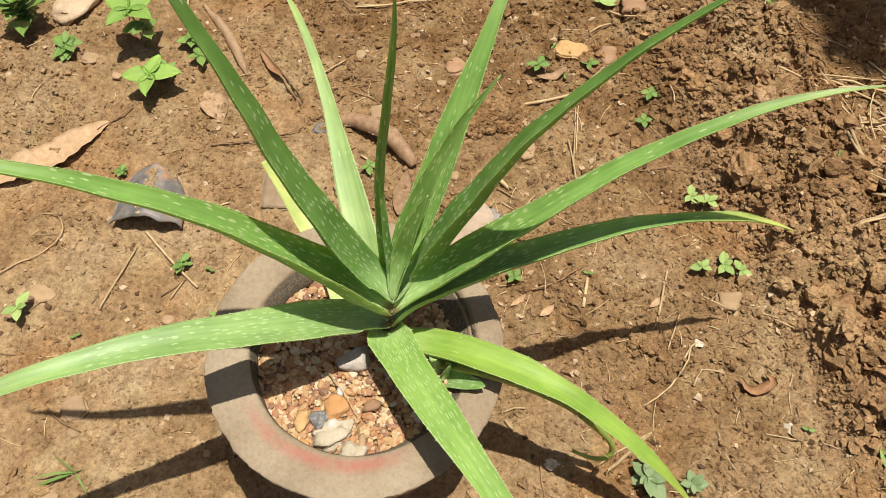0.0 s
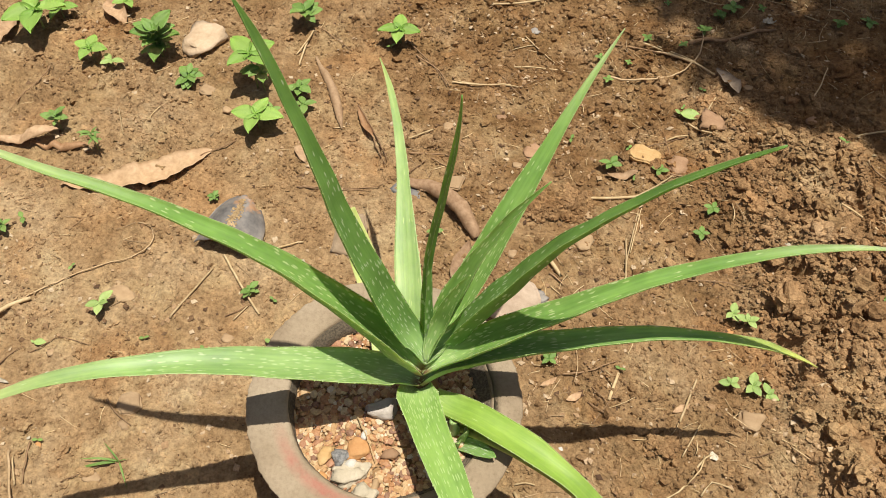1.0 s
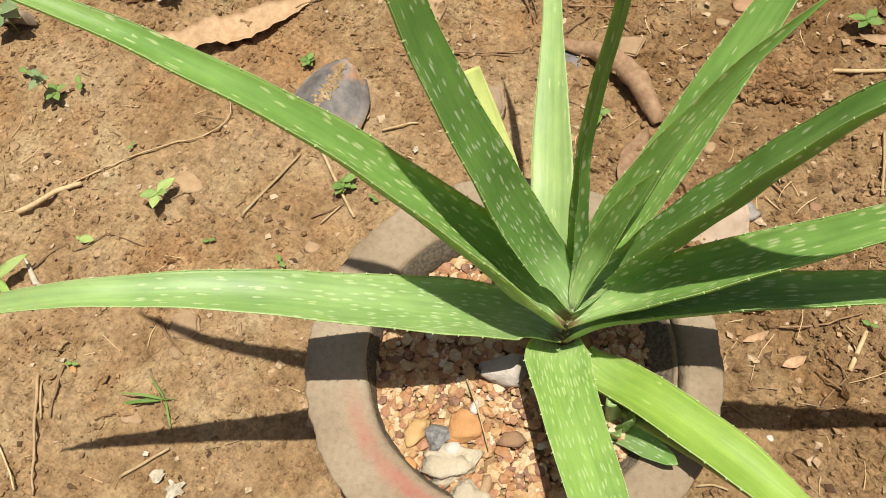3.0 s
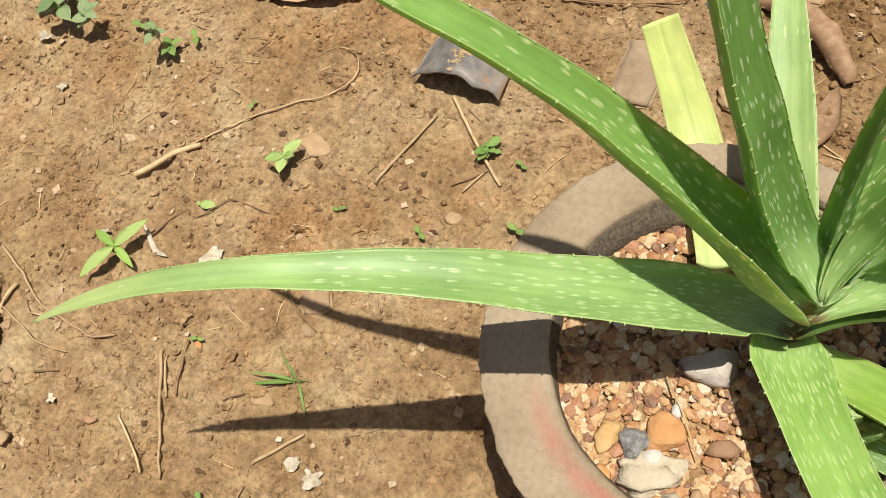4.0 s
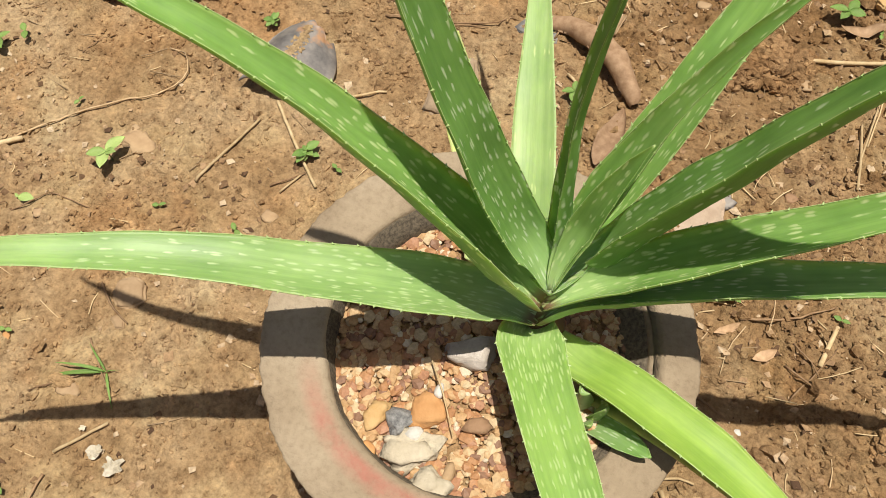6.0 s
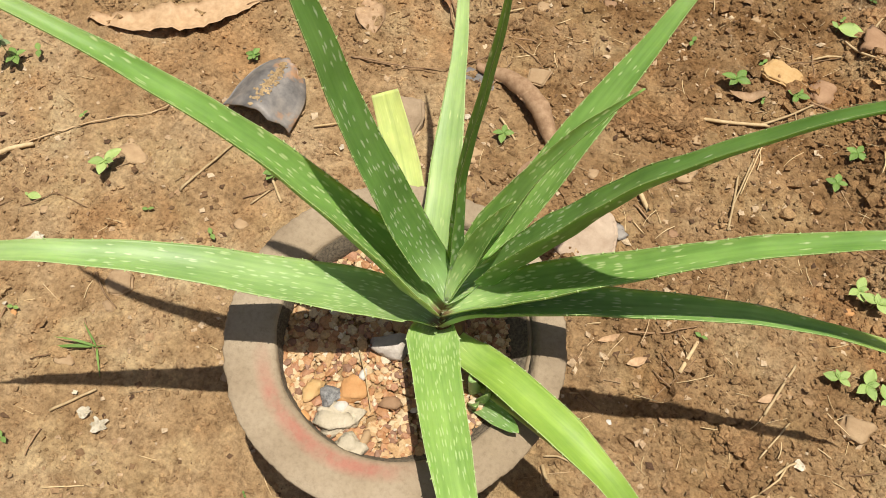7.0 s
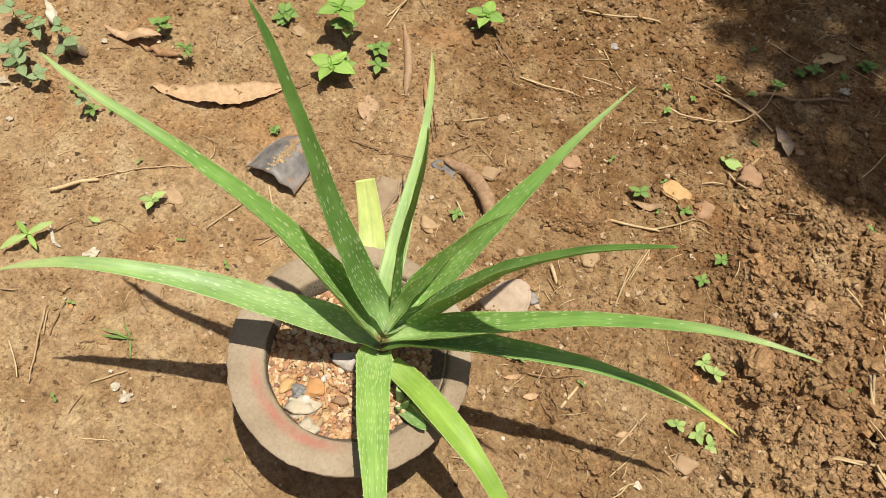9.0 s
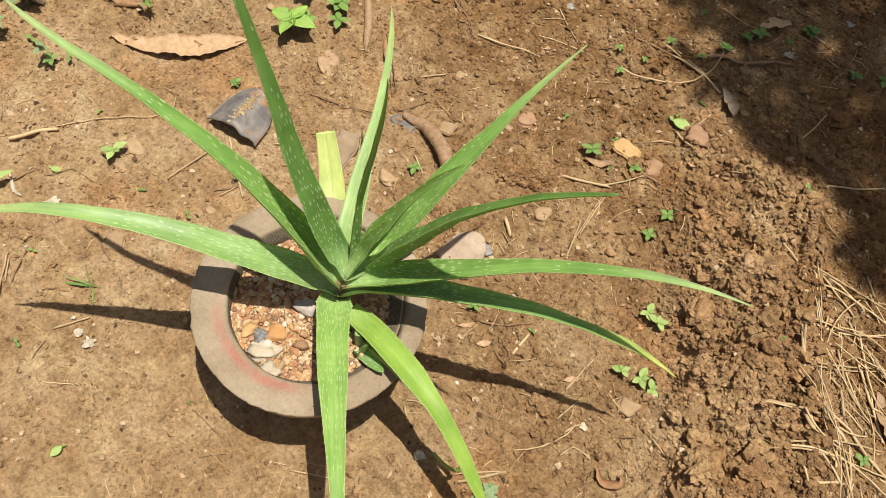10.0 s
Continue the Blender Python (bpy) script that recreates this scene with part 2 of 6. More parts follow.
CLAY = pot_material()
GRAVEL = gravel_material()
ALOE = aloe_material("aloe_green", (0.205, 0.365, 0.086), (0.34, 0.46, 0.18), (0.46, 0.57, 0.25), 0.68)
ALOE_SILVER = aloe_material("aloe_silvery_green", (0.265, 0.42, 0.128), (0.42, 0.53, 0.20), (0.46, 0.59, 0.27), 0.66, 0.52, 0.75)
ALOE_DARK = aloe_material("aloe_dark_green", (0.160, 0.315, 0.072), (0.135, 0.265, 0.06), (0.46, 0.57, 0.33), 0.62)
ALOE_DROOP = aloe_material("aloe_yellow_tipped", (0.215, 0.375, 0.10), (0.52, 0.58, 0.15), (0.45, 0.56, 0.26), 0.45)
ALOE_LIGHT = aloe_material("aloe_light_green", (0.255, 0.415, 0.10), (0.33, 0.45, 0.13), (0.41, 0.545, 0.21), 0.85, 0.45)
ALOE_YELLOW = aloe_material("aloe_yellow_green", (0.28, 0.43, 0.075), (0.47, 0.50, 0.09), (0.42, 0.54, 0.18), 0.02, 0.5)
ALOE_PALE = aloe_material("aloe_pale_back", (0.34, 0.48, 0.18), (0.36, 0.46, 0.12), (0.5, 0.6, 0.25), 0.05, 0.45)
ALOE_LEMON = aloe_material("aloe_lemon_stub", (0.50, 0.58, 0.19), (0.54, 0.58, 0.19), (0.62, 0.68, 0.25), 0.05, 0.5)
THORN, _t, _b = material("thorn", 0.5, 0.4)
_b.inputs["Base Color"].default_value = (0.40, 0.52, 0.20, 1)
WEED = leaf_material("weed_green", (0.12, 0.24, 0.045), (0.24, 0.39, 0.09))
WEED_GREY = leaf_material("weed_grey_green", (0.17, 0.26, 0.105), (0.32, 0.42, 0.21))
SHRIVELLED = leaf_material("shrivelled_leaf", (0.25, 0.33, 0.06), (0.48, 0.5, 0.14))
WEED_LIGHT = leaf_material("weed_light_green", (0.25, 0.40, 0.085), (0.44, 0.58, 0.20))
WEED_BRIGHT = leaf_material("weed_bright_green", (0.17, 0.34, 0.05), (0.35, 0.54, 0.115))
STEM = leaf_material("weed_stem", (0.22, 0.28, 0.09), (0.32, 0.36, 0.14))
STRAW = fibre_material("straw", (0.48, 0.34, 0.17), (0.68, 0.53, 0.32))
TWIG = fibre_material("twig_bark", (0.22, 0.13, 0.07), (0.38, 0.25, 0.14))
ROOT = fibre_material("dry_root", (0.40, 0.27, 0.145), (0.58, 0.43, 0.26))
DRY_TAN = fibre_material("dry_leaf_tan", (0.36, 0.225, 0.125), (0.56, 0.385, 0.235), 0.6)
DRY_BROWN = fibre_material("dry_leaf_brown", (0.25, 0.135, 0.066), (0.41, 0.245, 0.13), 0.6)
DRY_PALE = fibre_material("dry_leaf_pale", (0.41, 0.265, 0.145), (0.56, 0.39, 0.235), 0.6)
DRY_ROLLED = fibre_material("dry_leaf_rolled", (0.29, 0.175, 0.098), (0.48, 0.32, 0.195), 0.7)
DRY_GREY = fibre_material("dry_leaf_grey", (0.28, 0.21, 0.15), (0.44, 0.35, 0.26), 0.7)
PAPER = fibre_material("bleached_scrap", (0.46, 0.40, 0.29), (0.72, 0.66, 0.54), 0.7)
BARK = fibre_material("tree_bark", (0.12, 0.09, 0.06), (0.24, 0.18, 0.12), 0.9)


def plastic_material():
    m, t, b = material("dusty_black_plastic", 0.5, 0.4)
    c = coords(t)
    dust = ramp(t, noise_tex(t, c, 38, 5, 0.65), [(0.34, (0.10, 0.095, 0.09)), (0.52, (0.21, 0.19, 0.17)), (0.72, (0.33, 0.29, 0.245))])
    mud = ramp(t, noise_tex(t, c, 26, 4), [(0.6, (0, 0, 0)), (0.68, (0.85, 0.85, 0.85))])
    t.links.new(mix(t, mud, dust, (0.45, 0.24, 0.11)), b.inputs["Base Color"])
    relief(t, b, noise_tex(t, c, 120, 4), 0.3, 0.002)
    return m


def mossy_material():
    m, t, b = material("mossy_brick", 0.95, 0.15)
    c = coords(t)
    brick = ramp(t, noise_tex(t, c, 20, 5), [(0.40, (0.34, 0.19, 0.13)), (0.50, (0.47, 0.35, 0.20)), (0.68, (0.56, 0.43, 0.27))])
    film = ramp(t, noise_tex(t, c, 20, 4, 0.6), [(0.42, (0, 0, 0)), (0.56, (0.75, 0.75, 0.75))])
    brick = mix(t, film, brick, (0.42, 0.37, 0.13))
    moss = ramp(t, noise_tex(t, c, 60, 5, 0.7), [(0.62, (0, 0, 0)), (0.70, (0.8, 0.8, 0.8))])
    green = ramp(t, noise_tex(t, c, 300, 3), [(0.3, (0.07, 0.06, 0.025)), (0.7, (0.25, 0.21, 0.09))])
    t.links.new(mix(t, moss, brick, green), b.inputs["Base Color"])
    relief(t, b, noise_tex(t, c, 160, 6, 0.7), 0.8, 0.005)
    return m


PLASTIC, MOSSY = plastic_material(), mossy_material()


def fleck_material():
    m, t, b = material("leaf_fleck", 0.85, 0.2)
    g = t.nodes.new("ShaderNodeNewGeometry")
    colour = ramp(t, g.outputs["Random Per Island"], [(0.0, (0.09, 0.05, 0.028)), (0.3, (0.22, 0.13, 0.065)), (0.6, (0.42, 0.27, 0.145)), (1.0, (0.6, 0.46, 0.3))])
    t.links.new(mix(t, 1.0, colour, ramp(t, noise_tex(t, world_place(t), 300, 3), [(0.3, (0.7, 0.7, 0.7)), (0.7, (1.2, 1.2, 1.2))]), "MULTIPLY"), b.inputs["Base Color"])
    return m


def moss_material():
    m, t, b = material("dry_moss", 0.95, 0.1)
    g = t.nodes.new("ShaderNodeNewGeometry")
    t.links.new(ramp(t, g.outputs["Random Per Island"], [(0.0, (0.08, 0.05, 0.026)), (0.5, (0.17, 0.11, 0.055)), (0.8, (0.25, 0.175, 0.085)), (0.93, (0.36, 0.25, 0.13)), (1.0, (0.46, 0.34, 0.2))]), b.inputs["Base Color"])
    return m


FLECK, MOSS = fleck_material(), moss_material()

# ---- mesh helpers ----
def mesh_of(name, verts, faces, mat, smooth=True, uvs=None):
    me = bpy.data.meshes.new(name)
    me.from_pydata([tuple(v) for v in verts], [], [tuple(f) for f in faces])
    me.materials.append(mat)
    if uvs is not None:
        layer = me.uv_layers.new(name="UVMap")
        for loop in me.loops:
            layer.data[loop.index].uv = uvs[loop.vertex_index]
    me.polygons.foreach_set("use_smooth", [smooth] * len(me.polygons))
    me.update()
    return me


def thing(name, x, y, z, label, category, group="", kind="", turn=0.0):
    ob = new(name)
    ob.empty_display_size = 0.02
    ob.matrix_basis = pose(x, y, z, 0, 0, turn)
    return tagged(ob, label, category, group, kind)


def part(name, mesh, parent, label="", m=None):
    ob = new(name, mesh)
    ob.parent = parent
    if m is not None:
        ob.matrix_basis = m
    return tagged(ob, label)


def lattice(ix, iy, seed):
    h = (ix.astype(np.int64) * 374761393 + iy.astype(np.int64) * 668265263 + seed * 1442695041) & 0xFFFFFFFF
    h = ((h ^ (h >> 13)) * 1274126177) & 0xFFFFFFFF
    return ((h ^ (h >> 16)) & 0xFFFF) / 65535.0


def bumps(x, y, scale, seed):
    """Smooth random heights from 0 to 1."""
    x, y = np.asarray(x, float) * scale, np.asarray(y, float) * scale
    ix, iy = np.floor(x), np.floor(y)
    fx, fy = x - ix, y - iy
    fx, fy = fx * fx * (3 - 2 * fx), fy * fy * (3 - 2 * fy)
    a, b = lattice(ix, iy, seed), lattice(ix + 1, iy, seed)
    c, d = lattice(ix, iy + 1, seed), lattice(ix + 1, iy + 1, seed)
    return (a * (1 - fx) + b * fx) * (1 - fy) + (c * (1 - fx) + d * fx) * fy


def smooth_step(x, low, high):
    k = np.clip((x - low) / (high - low), 0, 1)
    return k * k * (3 - 2 * k)


def mound(x, y):
    """1 on the strip of dug-up soil, 0 beside it."""
    left, right = 0.255 + (0.55 - y) * 0.37, 0.46 + (0.65 - y) * 0.33
    edge = 0.03 * (bumps(x, y, 14, 5) - 0.5)
    return smooth_step(x + edge, left, left + 0.075) * (1 - smooth_step(x + edge, right - 0.02, right + 0.08)) * (1 - smooth_step(y + edge, 0.56, 0.7)) * smooth_step(y, -0.6, -0.2)


def lumps(x, y, scale, seed):
    """Rounded lumps with creases between them, 0 to 1."""
    return np.abs(2 * bumps(x, y, scale, seed) - 1)


def ground_z(x, y):
    x, y = np.asarray(x, float), np.asarray(y, float)
    calm = smooth_step(np.hypot(x + 0.023, y - 0.006), 0.1, 0.17)
    near = 1 - smooth_step(np.hypot(x, y - 0.3), 1.5, 4.0)
    rough = 0.25 + 0.7 * smooth_step(bumps(x, y, 7, 21) * 0.6 + bumps(x, y, 19, 22) * 0.4, 0.38, 0.68) + 0.3 * smooth_step(x, 0.0, 0.25) + 0.3 * smooth_step(y, 0.12, 0.4)
    z = 0.012 * (bumps(x, y, 5, 1) - 0.5) + 0.010 * (bumps(x, y, 17, 2) - 0.5)
    z = z + rough * (0.0060 * lumps(x, y, 34, 3) + 0.0075 * lumps(x + 3, y, 76, 4) + 0.0055 * lumps(x, y + 3, 140, 10) - 0.007)
    heap = mound(x, y)
    dug = 0.024 * lumps(x, y, 21, 6) + 0.015 * lumps(x + 1, y, 47, 7) + 0.012 * lumps(x, y + 1, 95, 8) + 0.008 * lumps(x, y, 140, 11) - 0.026 * smooth_step(bumps(x, y, 27, 12), 0.66, 0.84)
    z = z + heap * (0.010 + 0.018 * bumps(x, y, 9, 9) + dug - 0.010)
    # a narrow hollow under the broken end of the old brick
    along, across = (x + 0.646) * 0.574 - (y + 0.174) * 0.819, (x + 0.646) * 0.819 + (y + 0.174) * 0.574
    hollow = 1 - smooth_step((np.abs(along) / 0.036) ** 2.6 + (np.abs(across) / 0.0265) ** 2.6, 0.6, 1.2)
    return z * calm * near - 0.075 * hollow


def at_ground(x, y):
    return float(ground_z(x, y))


def icosphere(level):
    bm = bmesh.new()
    bmesh.ops.create_icosphere(bm, subdivisions=level, radius=1.0)
    v = np.array([p.co[:] for p in bm.verts])
    f = np.array([[q.index for q in face.verts] for face in bm.faces])
    bm.free()
    return v, f


ICO1, ICO2, ICO3 = icosphere(1), icosphere(2), icosphere(3)
OCTA = (np.array([(1, 0, 0), (-1, 0, 0), (0, 1, 0), (0, -1, 0), (0, 0, 1), (0, 0, -1)], float),
        np.array([(0, 2, 4), (2, 1, 4), (1, 3, 4), (3, 0, 4), (2, 0, 5), (1, 2, 5), (3, 1, 5), (0, 3, 5)]))


def scatter(name, places, sizes, ico, mat, rng, squash=0.7, jag=0.25, smooth=False):
    """Many small lumps in one mesh."""
    v, f = ico
    n = len(places)
    shape = v[None] * (1 + jag * (rng.random((n, len(v), 1)) - 0.5) * 2)
    shape = shape * (sizes[:, None, None] * (0.75 + 0.5 * rng.random((n, 1, 3)))) * np.array([1, 1, squash])
    a = rng.random(n) * 2 * np.pi
    b = (rng.random(n) - 0.5) * 1.2
    ca, sa, cb, sb = np.cos(a)[:, None], np.sin(a)[:, None], np.cos(b)[:, None], np.sin(b)[:, None]
    x, y, z = shape[..., 0], shape[..., 1], shape[..., 2]
    y, z = y * cb - z * sb, y * sb + z * cb
    x, y = x * ca - y * sa, x * sa + y * ca
    verts = np.stack([x, y, z], -1) + places[:, None]
    faces = (f[None] + (np.arange(n) * len(v))[:, None, None]).reshape(-1, 3)
    me = bpy.data.meshes.new(name)
    me.vertices.add(n * len(v))
    me.vertices.foreach_set("co", verts.ravel())
    me.loops.add(len(faces) * 3)
    me.loops.foreach_set("vertex_index", faces.ravel().astype(np.int32))
    me.polygons.add(len(faces))
    me.polygons.foreach_set("loop_start", np.arange(len(faces), dtype=np.int32) * 3)
    me.polygons.foreach_set("use_smooth", np.full(len(faces), smooth))
    me.materials.append(mat)
    me.update(calc_edges=True)
    return new(name, me)


def tube(points, radius, sides=6, taper=0.6):
    verts, faces = [], []
    pts = [Vector(p) for p in points]
    for i, p in enumerate(pts):
        t = (pts[min(i + 1, len(pts) - 1)] - pts[max(i - 1, 0)]).normalized()
        u = t.orthogonal().normalized()
        w = t.cross(u)
        r = radius * (1 - (1 - taper) * i / (len(pts) - 1))
        for k in range(sides):
            a = 2 * math.pi * k / sides
            verts.append(p + (u * math.cos(a) + w * math.sin(a)) * r)
    for i in range(len(pts) - 1):
        for k in range(sides):
            a, b = i * sides + k, i * sides + (k + 1) % sides
            faces.append((a, b, b + sides, a + sides))
    faces.append(tuple(range(sides))[::-1])
    faces.append(tuple((len(pts) - 1) * sides + k for k in range(sides)))
    return verts, faces


# ---- the ground: one sheet to the horizon ----
def build_ground():
    far = [0.01 * 1.28 ** k for k in range(1, 42)]
    xs = np.concatenate([[-0.98 - d for d in np.cumsum(far)[::-1] if d < 90], np.arange(-0.98, 0.801, 0.0033), [0.80 + d for d in np.cumsum(far) if d < 90]])
    ys = np.concatenate([[-0.42 - d for d in np.cumsum(far)[::-1] if d < 90], np.arange(-0.42, 1.161, 0.0033), [1.16 + d for d in np.cumsum(far) if d < 90]])
    gx, gy = np.meshgrid(xs, ys)
    gz = ground_z(gx, gy)
    nx, ny = len(xs), len(ys)
    i = (np.arange(ny - 1)[:, None] * nx + np.arange(nx - 1)[None]).ravel()
    faces = np.stack([i, i + 1, i + nx + 1, i + nx], 1)
    me = bpy.data.meshes.new("ground")
    me.vertices.add(nx * ny)
    me.vertices.foreach_set("co", np.stack([gx, gy, gz], -1).ravel())
    me.loops.add(len(faces) * 4)
    me.loops.foreach_set("vertex_index", faces.ravel().astype(np.int32))
    me.polygons.add(len(faces))
    me.polygons.foreach_set("loop_start", np.arange(len(faces), dtype=np.int32) * 4)
    me.polygons.foreach_set("use_smooth", np.full(len(faces), True))
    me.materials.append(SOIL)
    me.update(calc_edges=True)
    tagged(new("ground", me), "dry reddish-brown bare garden soil, crumbly in places", "ground", kind="structure")


build_ground()
rng = np.random.default_rng(7)


def crumbs(name, n, low, high, where, label, sink=0.2, power=2.5, shape=ICO1, area=(-0.98, 0.80, -0.42, 1.16), mat=CRUMB, smooth=False):
    x, y = rng.uniform(area[0], area[1], n * 7), rng.uniform(area[2], area[3], n * 7)
    keep = rng.random(n * 7) < where(x, y)
    x, y = x[keep][:n], y[keep][:n]
    size = low + (high - low) * rng.random(len(x)) ** power
    z = ground_z(x, y) + size * (0.35 - sink)
    tagged(scatter(name, np.stack([x, y, z], 1), size, shape, mat, rng, 0.7, 0.5, smooth), label, "soil crumbs", kind="stuff")


def off_pot(x, y):
    return (np.hypot(x + 0.023, y - 0.006) > 0.13).astype(float)


def strewn(x, y):
    patch = smooth_step(bumps(x, y, 8, 31) * 0.45 + bumps(x, y, 31, 32) * 0.55, 0.4, 0.64)
    loose = 0.38 + 0.32 * smooth_step(x, -0.15, 0.2) + 0.28 * smooth_step(y, 0.1, 0.4)
    return off_pot(x, y) * (0.14 + 0.86 * patch * loose)


crumbs("soil_crumbs", 70000, 0.0007, 0.0034, strewn, "loose brown soil crumbs strewn over the ground", sink=0.2, power=2.2)
crumbs("soil_lumps", 2600, 0.0030, 0.0080, strewn, "half-buried lumps of brown soil", sink=0.62, power=2.2, shape=ICO2)
crumbs("loose_lumps", 7000, 0.0022, 0.0085, lambda x, y: off_pot(x, y) * smooth_step(x + 0.5 * y, -0.02, 0.2) * (0.55 + 0.45 * smooth_step(y, 0.22, 0.48)) * (1 - mound(x, y)) * (0.12 + smooth_step(bumps(x, y, 11, 33) * 0.5 + bumps(x, y, 37, 34) * 0.5, 0.42, 0.64)), "loose lumps of brown soil behind the pot", sink=0.32, power=3.2)
crumbs("soil_grains", 10000, 0.0006, 0.0015, strewn, "fine brown soil grains strewn over the ground", sink=0.3, power=1.4, shape=OCTA)
STRIP = (0.18, 0.80, -0.42, 0.72)
crumbs("dug_soil_crumbs", 30000, 0.0012, 0.0052, lambda x, y: mound(x, y) + 0.0, "heap of freshly dug crumbly brown soil clods", sink=0.25, power=2.6, area=STRIP, mat=DUG)
crumbs("dug_soil_lumps", 1500, 0.0035, 0.0125, lambda x, y: mound(x, y) ** 2 * smooth_step(bumps(x, y, 18, 61), 0.3, 0.7), "rough lumps of freshly dug brown soil", sink=0.38, power=3.0, shape=ICO2, area=STRIP, mat=DUG)
crumbs("dug_soil_grains", 26000, 0.0006, 0.0018, lambda x, y: mound(x, y) + 0.0, "fine crumbly grains on the dug soil", power=1.5, shape=OCTA, area=STRIP, mat=DUG)


# ---- the pot ----
POT_X, POT_Y, RIM_Z, R_IN = -0.0243, 0.0063, 0.1525, 0.0975


def lathe(profile, segments, wobble, seed):
    """Turn (radius, height) pairs into a closed ring mesh with slightly uneven walls."""
    verts, faces = [], []
    n = len(profile)
    for k in range(segments):
        a = 2 * math.pi * k / segments
        for j, (r, z) in enumerate(profile):
            d = noise.noise((math.cos(a) * 3 + seed, math.sin(a) * 3, z * 20 + j * 0.05)) * wobble
            d += noise.noise((math.cos(a) * 22, math.sin(a) * 22 + seed, z * 90 + j)) * wobble * 0.35
            verts.append(((r + d) * math.cos(a), (r + d) * math.sin(a), z + d * 0.5))
    for k in range(segments):
        for j in range(n - 1):
            a, b = k * n + j, ((k + 1) % segments) * n + j
            faces.append((a, b, b + 1, a + 1))
    return verts, faces


pot = thing("plant_pot", POT_X, POT_Y, 0, "round grey-brown clay pot with wide worn rim and red paint", "plant pot")
pot.matrix_basis = pose(POT_X - 0.0083, POT_Y + 0.0045, -0.0015, 1.7, 3.1, 0)
BODY = [(0.001, -0.014), (0.085, -0.014), (0.092, -0.011), (0.110, 0.07), (0.120, 0.108), (0.1215, 0.116), (0.0995, 0.118), (0.096, 0.075), (0.001, 0.073)]
RIM = [(0.1215, 0.113), (0.1300, 0.1125), (0.1330, 0.1140), (0.1350, 0.1200), (0.1372, 0.1330), (0.1392, 0.1440), (0.1404, 0.1490), (0.1407, 0.1508), (0.1402, 0.1519), (0.1390, RIM_Z), (0.1300, RIM_Z + 0.0004), (0.1215, RIM_Z + 0.0006), (0.1120, RIM_Z + 0.0003), (0.1035, RIM_Z - 0.0002), (0.1008, 0.1517), (0.0990, 0.1507), (0.0980, 0.1490), (R_IN, 0.146), (0.0973, 0.135), (0.0971, 0.116), (0.1215, 0.1145)]
body = part("pot_body", mesh_of("pot_body", *lathe(BODY, 120, 0.0012, 3.0), CLAY), pot)
rim_verts, rim_faces = lathe(RIM, 300, 0.0011, 5.0)


def flare(x, y):
    """How far the hand-made mouth opens out: most at the back."""
    return 0.012 * (0.5 + 0.5 * math.cos(math.atan2(y, x) - 0.9))


for k, (vx, vy, vz) in enumerate(rim_verts):
    reach = math.hypot(vx, vy)
    if reach < 0.108:
        grow = 1 + flare(vx, vy) / reach
        rim_verts[k] = (vx * grow, vy * grow, vz)
    elif reach > 0.1385 and vz > 0.143:
        # the outer edge is chipped all round
        a = math.atan2(vy, vx)
        chip = 0.0012 * noise.noise((math.cos(a) * 13, math.sin(a) * 13, 2)) + 0.0010 * noise.noise((math.cos(a) * 47, math.sin(a) * 47, 5)) + 0.0006 * noise.noise((math.cos(a) * 110, math.sin(a) * 110, 7))
        rim_verts[k] = (vx * (1 + chip / reach), vy * (1 + chip / reach), vz - 0.4 * abs(chip))
part("rim", mesh_of("rim", rim_verts, rim_faces, CLAY), pot, "wide flat worn rim with faded red paint")
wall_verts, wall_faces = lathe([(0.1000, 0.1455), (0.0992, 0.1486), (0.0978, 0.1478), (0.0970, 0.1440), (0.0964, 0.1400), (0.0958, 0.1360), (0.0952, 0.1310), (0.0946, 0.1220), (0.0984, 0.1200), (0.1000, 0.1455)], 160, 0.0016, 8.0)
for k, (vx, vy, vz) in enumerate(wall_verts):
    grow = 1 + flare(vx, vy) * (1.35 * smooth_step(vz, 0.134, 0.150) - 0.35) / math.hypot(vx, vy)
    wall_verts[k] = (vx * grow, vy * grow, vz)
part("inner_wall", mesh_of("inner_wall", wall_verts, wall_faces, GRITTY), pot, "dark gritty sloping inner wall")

# ---- gravel in the pot ----
def build_gravel():
    r = np.random.default_rng(11)
    n = 4500
    a, d = r.random(n) * 2 * np.pi, 0.1060 * np.sqrt(r.random(n))
    x, y = POT_X + d * np.cos(a), POT_Y + d * np.sin(a)
    size = 0.0015 + 0.0042 * r.random(n) ** 2.3
    z = 0.1295 + 0.0032 * r.random(n) + 0.0045 * (bumps(x, y, 22, 44) - 0.5)
    tagged(scatter("gravel", np.stack([x, y, z], 1), size, ICO1, GRAVEL, r, 0.52, 0.2, False), "orange and tan pea gravel filling the pot", "gravel", kind="stuff")
    bed = new("gravel_bed", mesh_of("gravel_bed", [(0, 0, 0)] + [(0.1055 * math.cos(k * math.pi / 24), 0.1055 * math.sin(k * math.pi / 24), 0) for k in range(48)], [(0, k + 1, (k + 1) % 48 + 1) for k in range(48)], CRUMB))
    bed.matrix_basis = pose(POT_X, POT_Y, 0.1285)
    tagged(bed, "brown potting soil under the gravel", "potting soil", kind="stuff")


build_gravel()


